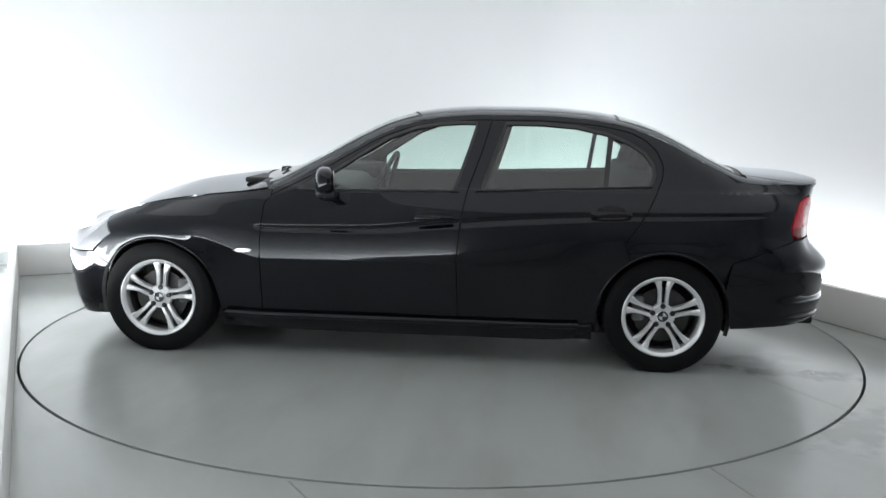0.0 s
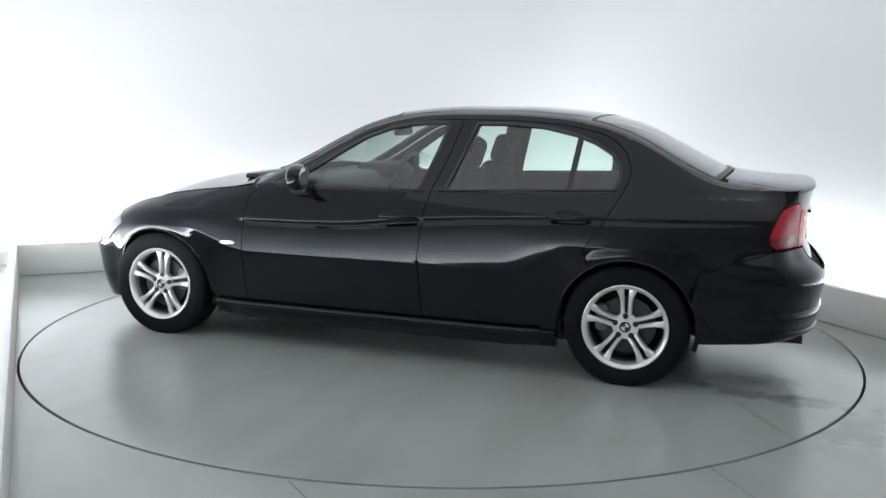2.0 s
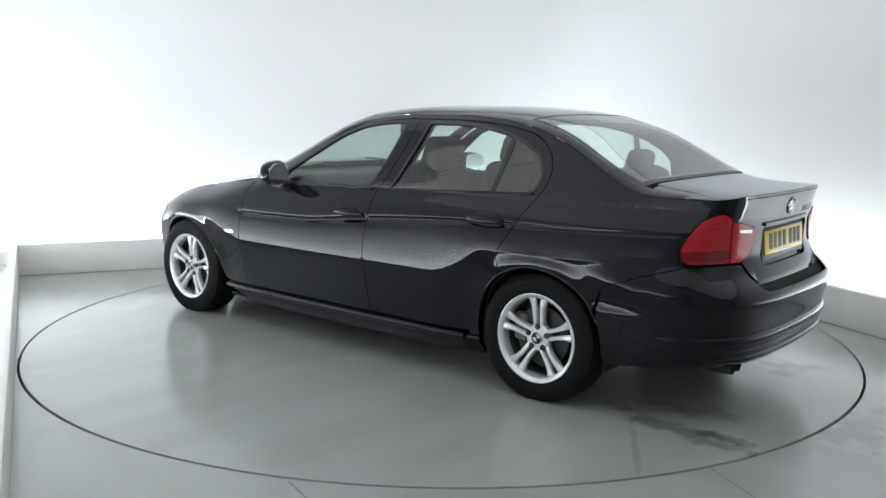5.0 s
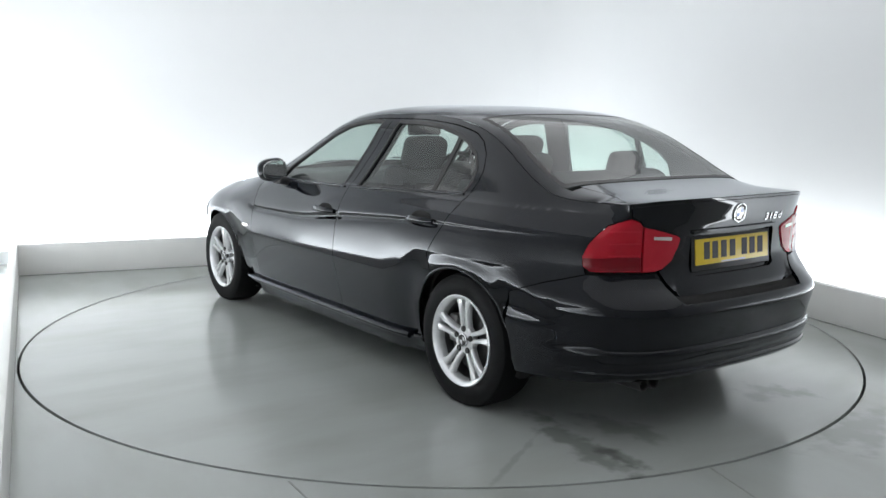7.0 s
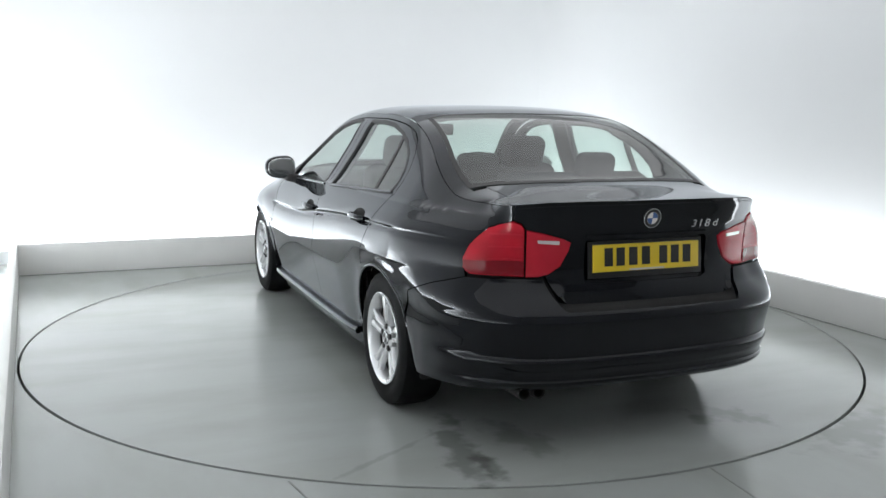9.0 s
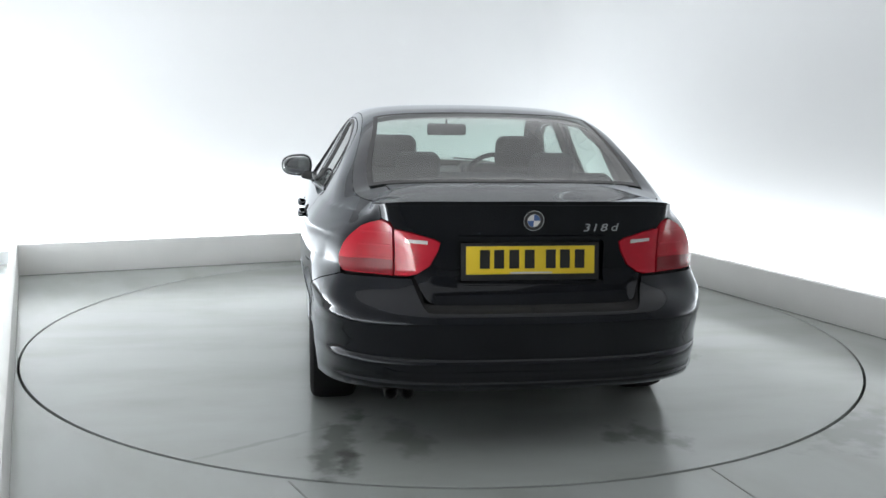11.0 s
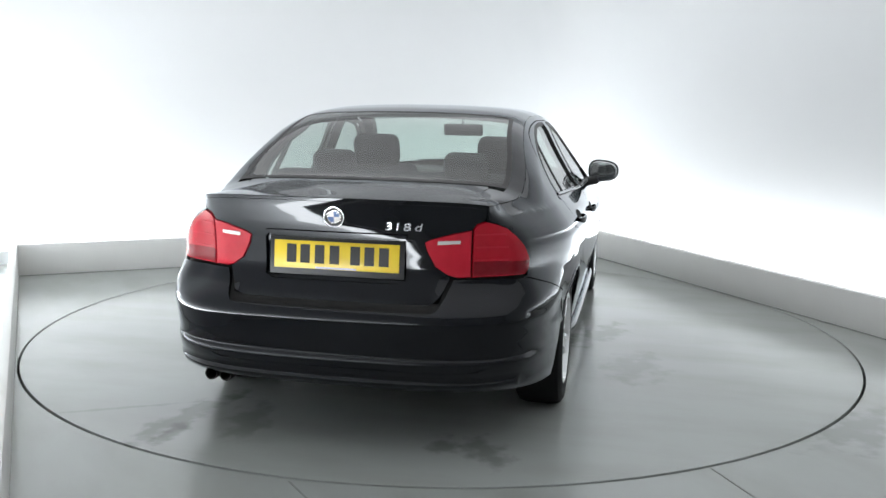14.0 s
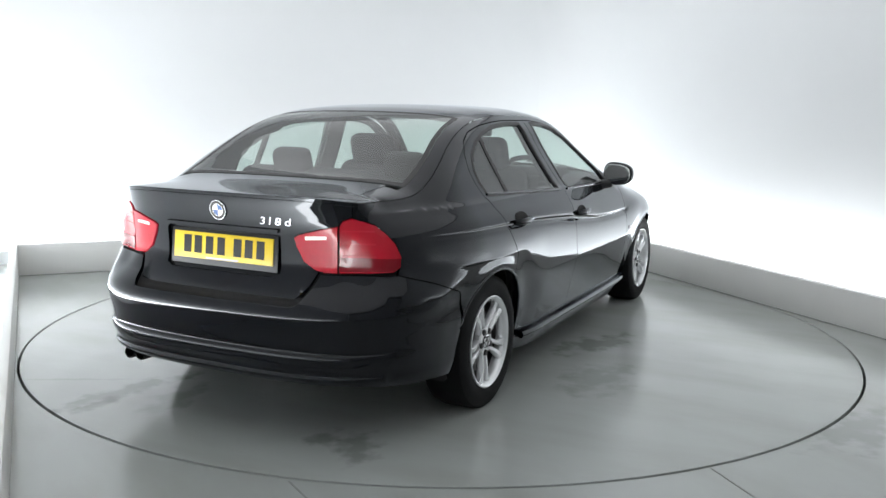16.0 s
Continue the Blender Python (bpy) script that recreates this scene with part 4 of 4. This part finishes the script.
P0, N0 = Vector((-2.2165, 0, 0.785)), Vector((-1, 0, 0.1)).normalized()
PLATE_M = Matrix.Translation(P0) @ Matrix(((0, 0, -1, 0), (-1, 0, 0, 0), (0, 1, 0, 0), (0, 0, 0, 1))) @ Matrix.Rotation(radians(-5), 4, "X")
bm = rbox((0.52, 0.111, 0.006), (0, 0, 0), 0.002, 2)
plate = part("number_plate", bm, YELLOW, boot_lid, "yellow rear number plate with plain dark bars")
plate.matrix_basis = PLATE_M
for i, cx in enumerate((-0.186, -0.129, -0.068, -0.006, 0.080, 0.138, 0.198)):
    part("plate_bar", rbox((0.040, 0.074, 0.001), (cx, 0.004, 0.0037), 0), INK, plate, smooth=False)
part("plate_surround", rbox((0.56, 0.15, 0.004), (0, -0.006, -0.006), 0.0018, 2), TRIM, plate)
part("dealer_strip", rbox((0.17, 0.007, 0.001), (0.0, -0.050, 0.0037), 0), LENS_WHITE, plate, smooth=False)
# handle ledge over the plate
skin_panel("boot_handle", [(sy(0.30), 0.868), (sy(0.30), 0.882), (-sy(0.30), 0.882), (-sy(0.30), 0.868)], PAINT, boot_lid, out=0.012, gap=0, depth=0.03)

# round badge
bp, bn = on_rear(0.0, 0.945, 0.0)
BADGE_M = Matrix.Translation(bp) @ bn.to_track_quat("Z", "Y").to_matrix().to_4x4()
badge = part("badge", lathe([(0.0001, 0.004), (0.040, 0.004), (0.041, 0.0)], 40, "z"), PLASTIC, boot_lid, "round badge with chrome rim")
badge.matrix_basis = BADGE_M
part("badge_rim", lathe([(0.0375, 0.003), (0.0385, 0.0065), (0.041, 0.0065), (0.042, 0.0)], 40, "z"), CHROME, badge)
part("badge_ring", lathe([(0.0245, 0.0035), (0.025, 0.006), (0.0265, 0.006), (0.027, 0.0035)], 40, "z"), CHROME, badge)
for k in range(4):
    bm = bmesh.new()
    c = bm.verts.new((0, 0, 0.0052))
    ring = [bm.verts.new((0.0245 * math.cos(a), 0.0245 * math.sin(a), 0.0052)) for a in np.linspace(k * math.pi / 2, (k + 1) * math.pi / 2, 8)]
    for a, b in zip(ring, ring[1:]):
        bm.faces.new((c, a, b))
    part("badge_field", bm, LENS_WHITE if k % 2 else BLUE, badge)

# model figures on the boot lid
for k, ch in enumerate("318d"):
    fc = bpy.data.curves.new("figure", "FONT")
    fc.body, fc.size, fc.extrude, fc.align_x, fc.shear = ch, 0.044, 0.002, "CENTER", 0.15
    fo = bpy.data.objects.new("figure", fc)
    scene.collection.objects.link(fo)
    fm = bpy.data.meshes.new_from_object(fo.evaluated_get(bpy.context.evaluated_depsgraph_get()))
    bpy.data.objects.remove(fo)
    fm.materials.clear()
    fm.materials.append(CHROME)
    tp, tn = on_rear((-0.222, -0.258, -0.298, -0.346)[k], 0.900, 0.002)
    figure = new("model_figure", fm)
    figure.parent = boot_lid
    tagged(figure, "small chrome figure")
    zx = tn.normalized()
    xx = Vector((0, 0, 1)).cross(zx).normalized()
    figure.matrix_basis = Matrix.Translation(tp) @ Matrix((xx, zx.cross(xx), zx)).transposed().to_4x4() @ Matrix.Diagonal((1.4, 1, 1, 1))

# exhaust
for y in (0.485, 0.55):
    part("exhaust_pipe", lathe([(0.0001, 0.10), (0.023, 0.10), (0.023, -0.02), (0.026, -0.022), (0.028, -0.01), (0.028, 0.35), (0.0001, 0.35)], 28, "x", at=(-2.200, y, 0.259)), DARK_STEEL, car, "dark round exhaust tip")
part("rear_valance", rbox((0.10, 1.2, 0.06), (-2.08, 0, 0.30), 0.02, 3), UNDER, car)

# wipers at the foot of the windscreen
for y0, x0 in ((0.10, 0.85), (-0.50, 0.81)):
    arm = [Vector(top_points(x0 - dx, (y0 + dy) / 0.80)) + Vector((0, 0, 0.010)) for dx, dy in ((0, 0), (0.03, 0.10), (0.05, 0.20), (0.06, 0.32))]
    b0 = arm[0]
    wp = part("wiper", tube(arm, 0.006), TRIM, car, "black wiper arm")
    part("wiper_pivot", rbox((0.06, 0.06, 0.028), b0 - Vector((0, 0, 0.012)), 0.012, 3), TRIM, wp)
part("scuttle_panel", rbox((0.16, 1.05, 0.03), (0.90, 0, 0.945), 0.012, 3), TRIM, car)


# ---------------------------------------------------------------- the cabin
def seat(x, y, top, rear=False):
    w = 0.50
    s1 = part("seat", rbox((0.50, w, 0.16), (x + 0.25, y, 0.47), 0.06, 4), FABRIC, car, "dark fabric seat")
    tilt = Matrix.Rotation(radians(-18), 4, "Y")
    part("seat_back", rbox((0.14, w * 0.96, 0.60), (x - 0.07, y, 0.76), 0.065, 4, tilt), FABRIC, s1)
    hr = rbox((0.115, 0.275, 0.19), (x - 0.185, y, top - 0.095), 0.05, 5, tilt)
    part("headrest", hr, FABRIC, s1, "dark padded headrest")
    for dy in (-0.06, 0.06):
        part("headrest_post", tube([(x - 0.185, y + dy, top - 0.17), (x - 0.155, y + dy, top - 0.26)], 0.007), STEEL, s1)
    return s1


seat(-0.22, 0.375, 1.215)
seat(-0.22, -0.375, 1.215)
bench = part("rear_bench", rbox((0.50, 1.32, 0.18), (-0.85, 0, 0.45), 0.06, 4), FABRIC, car, "dark fabric rear bench")
part("bench_back", rbox((0.15, 1.34, 0.66), (-1.16, 0, 0.74), 0.06, 4, Matrix.Rotation(radians(-20), 4, "Y")), FABRIC, bench)
for y in (0.335, -0.335):
    part("headrest", rbox((0.10, 0.22, 0.15), (-1.27, y, 1.085), 0.045, 5, Matrix.Rotation(radians(-15), 4, "Y")), FABRIC, bench, "dark padded headrest")
part("parcel_shelf", rbox((0.46, 1.25, 0.03), (-1.50, 0, 0.985), 0.012, 3), FABRIC, car)
dash = part("dashboard", rbox((0.52, 1.36, 0.22), (0.62, 0, 0.855), 0.08, 5), HAZED_DASH, car, "plastic dashboard, lightened for the haze on the glass")
part("instrument_hood", rbox((0.26, 0.40, 0.10), (0.44, -0.37, 0.955), 0.045, 4), PLASTIC, dash)
ring_m = Matrix.Translation((0.30, -0.37, 0.90)) @ Matrix.Rotation(radians(68), 4, "Y")
pts = [ring_m @ Vector((0.185 * math.cos(a), 0.185 * math.sin(a), 0)) for a in np.linspace(0, 2 * math.pi, 33)]
wheel_ob = part("steering_wheel", tube(pts, 0.016, 8), PLASTIC, car, "black steering wheel")
part("wheel_boss", rbox((0.05, 0.16, 0.13), (0.32, -0.37, 0.895), 0.025, 3), PLASTIC, wheel_ob)
part("wheel_spoke", rbox((0.02, 0.36, 0.035), (0.31, -0.37, 0.90), 0.008, 2), PLASTIC, wheel_ob)
rm = part("cabin_mirror", rbox((0.035, 0.255, 0.075), (0.17, -0.035, 1.235), 0.016, 4), PLASTIC, car, "black rear-view mirror")
part("mirror_stalk", tube([(0.18, -0.035, 1.25), (0.155, -0.03, 1.30)], 0.007), PLASTIC, rm)
for side in (1, -1):
    card = side_loop([(0.70, 0.30), (0.62, 0.90), (0.46, 0.918), (-0.26, 0.93), (-0.42, 0.938), (-1.27, 0.975), (-1.05, 0.70), (-0.96, 0.30)])
    skin_panel("door_card", card, PLASTIC, car, "dark door lining", side=side, out=-0.06, gap=0, depth=0.012, step=0.1)
    rear_pil = side_loop([(-1.30, 0.99), (-1.315, 1.09), (-1.27, 1.15), (-1.18, 1.203), (-1.06, 1.245)] + [(x, float(TOP(x)) - 0.015) for x in np.linspace(-1.0, -1.68, 14)] + [(-1.66, 0.99)])
    skin_panel("pillar_lining", rear_pil, FABRIC, car, side=side, out=-0.06, gap=0, depth=0.01, step=0.06)
    pil = side_loop([(-0.262, 0.94), (-0.33, 1.14), (-0.385, 1.322), (-0.535, 1.322), (-0.485, 1.16), (-0.415, 0.945)])
    skin_panel("pillar_lining", pil, PLASTIC, car, side=side, out=-0.035, gap=-0.01, depth=0.01, step=0.1)

# ---------------------------------------------------------------- what moves
def motions():
    rows, rows2 = [], []
    for i in range(33):
        t = i * 0.5
        a = 174.243 - 6.56495 * t - 0.030809 * t * t + 0.00051636 * t ** 3
        c, s = math.cos(radians(a)), math.sin(radians(a))
        ox, oy = 0.1285, -0.0202
        rows.append((t, pose(c * ox - s * oy, s * ox + c * oy, 0.001, 0, 0, a)))
        rows2.append((t, pose(0, 0, 0, 0, 0, a)))
    walk(car, rows)
    walk(turntable, rows2)


motions()
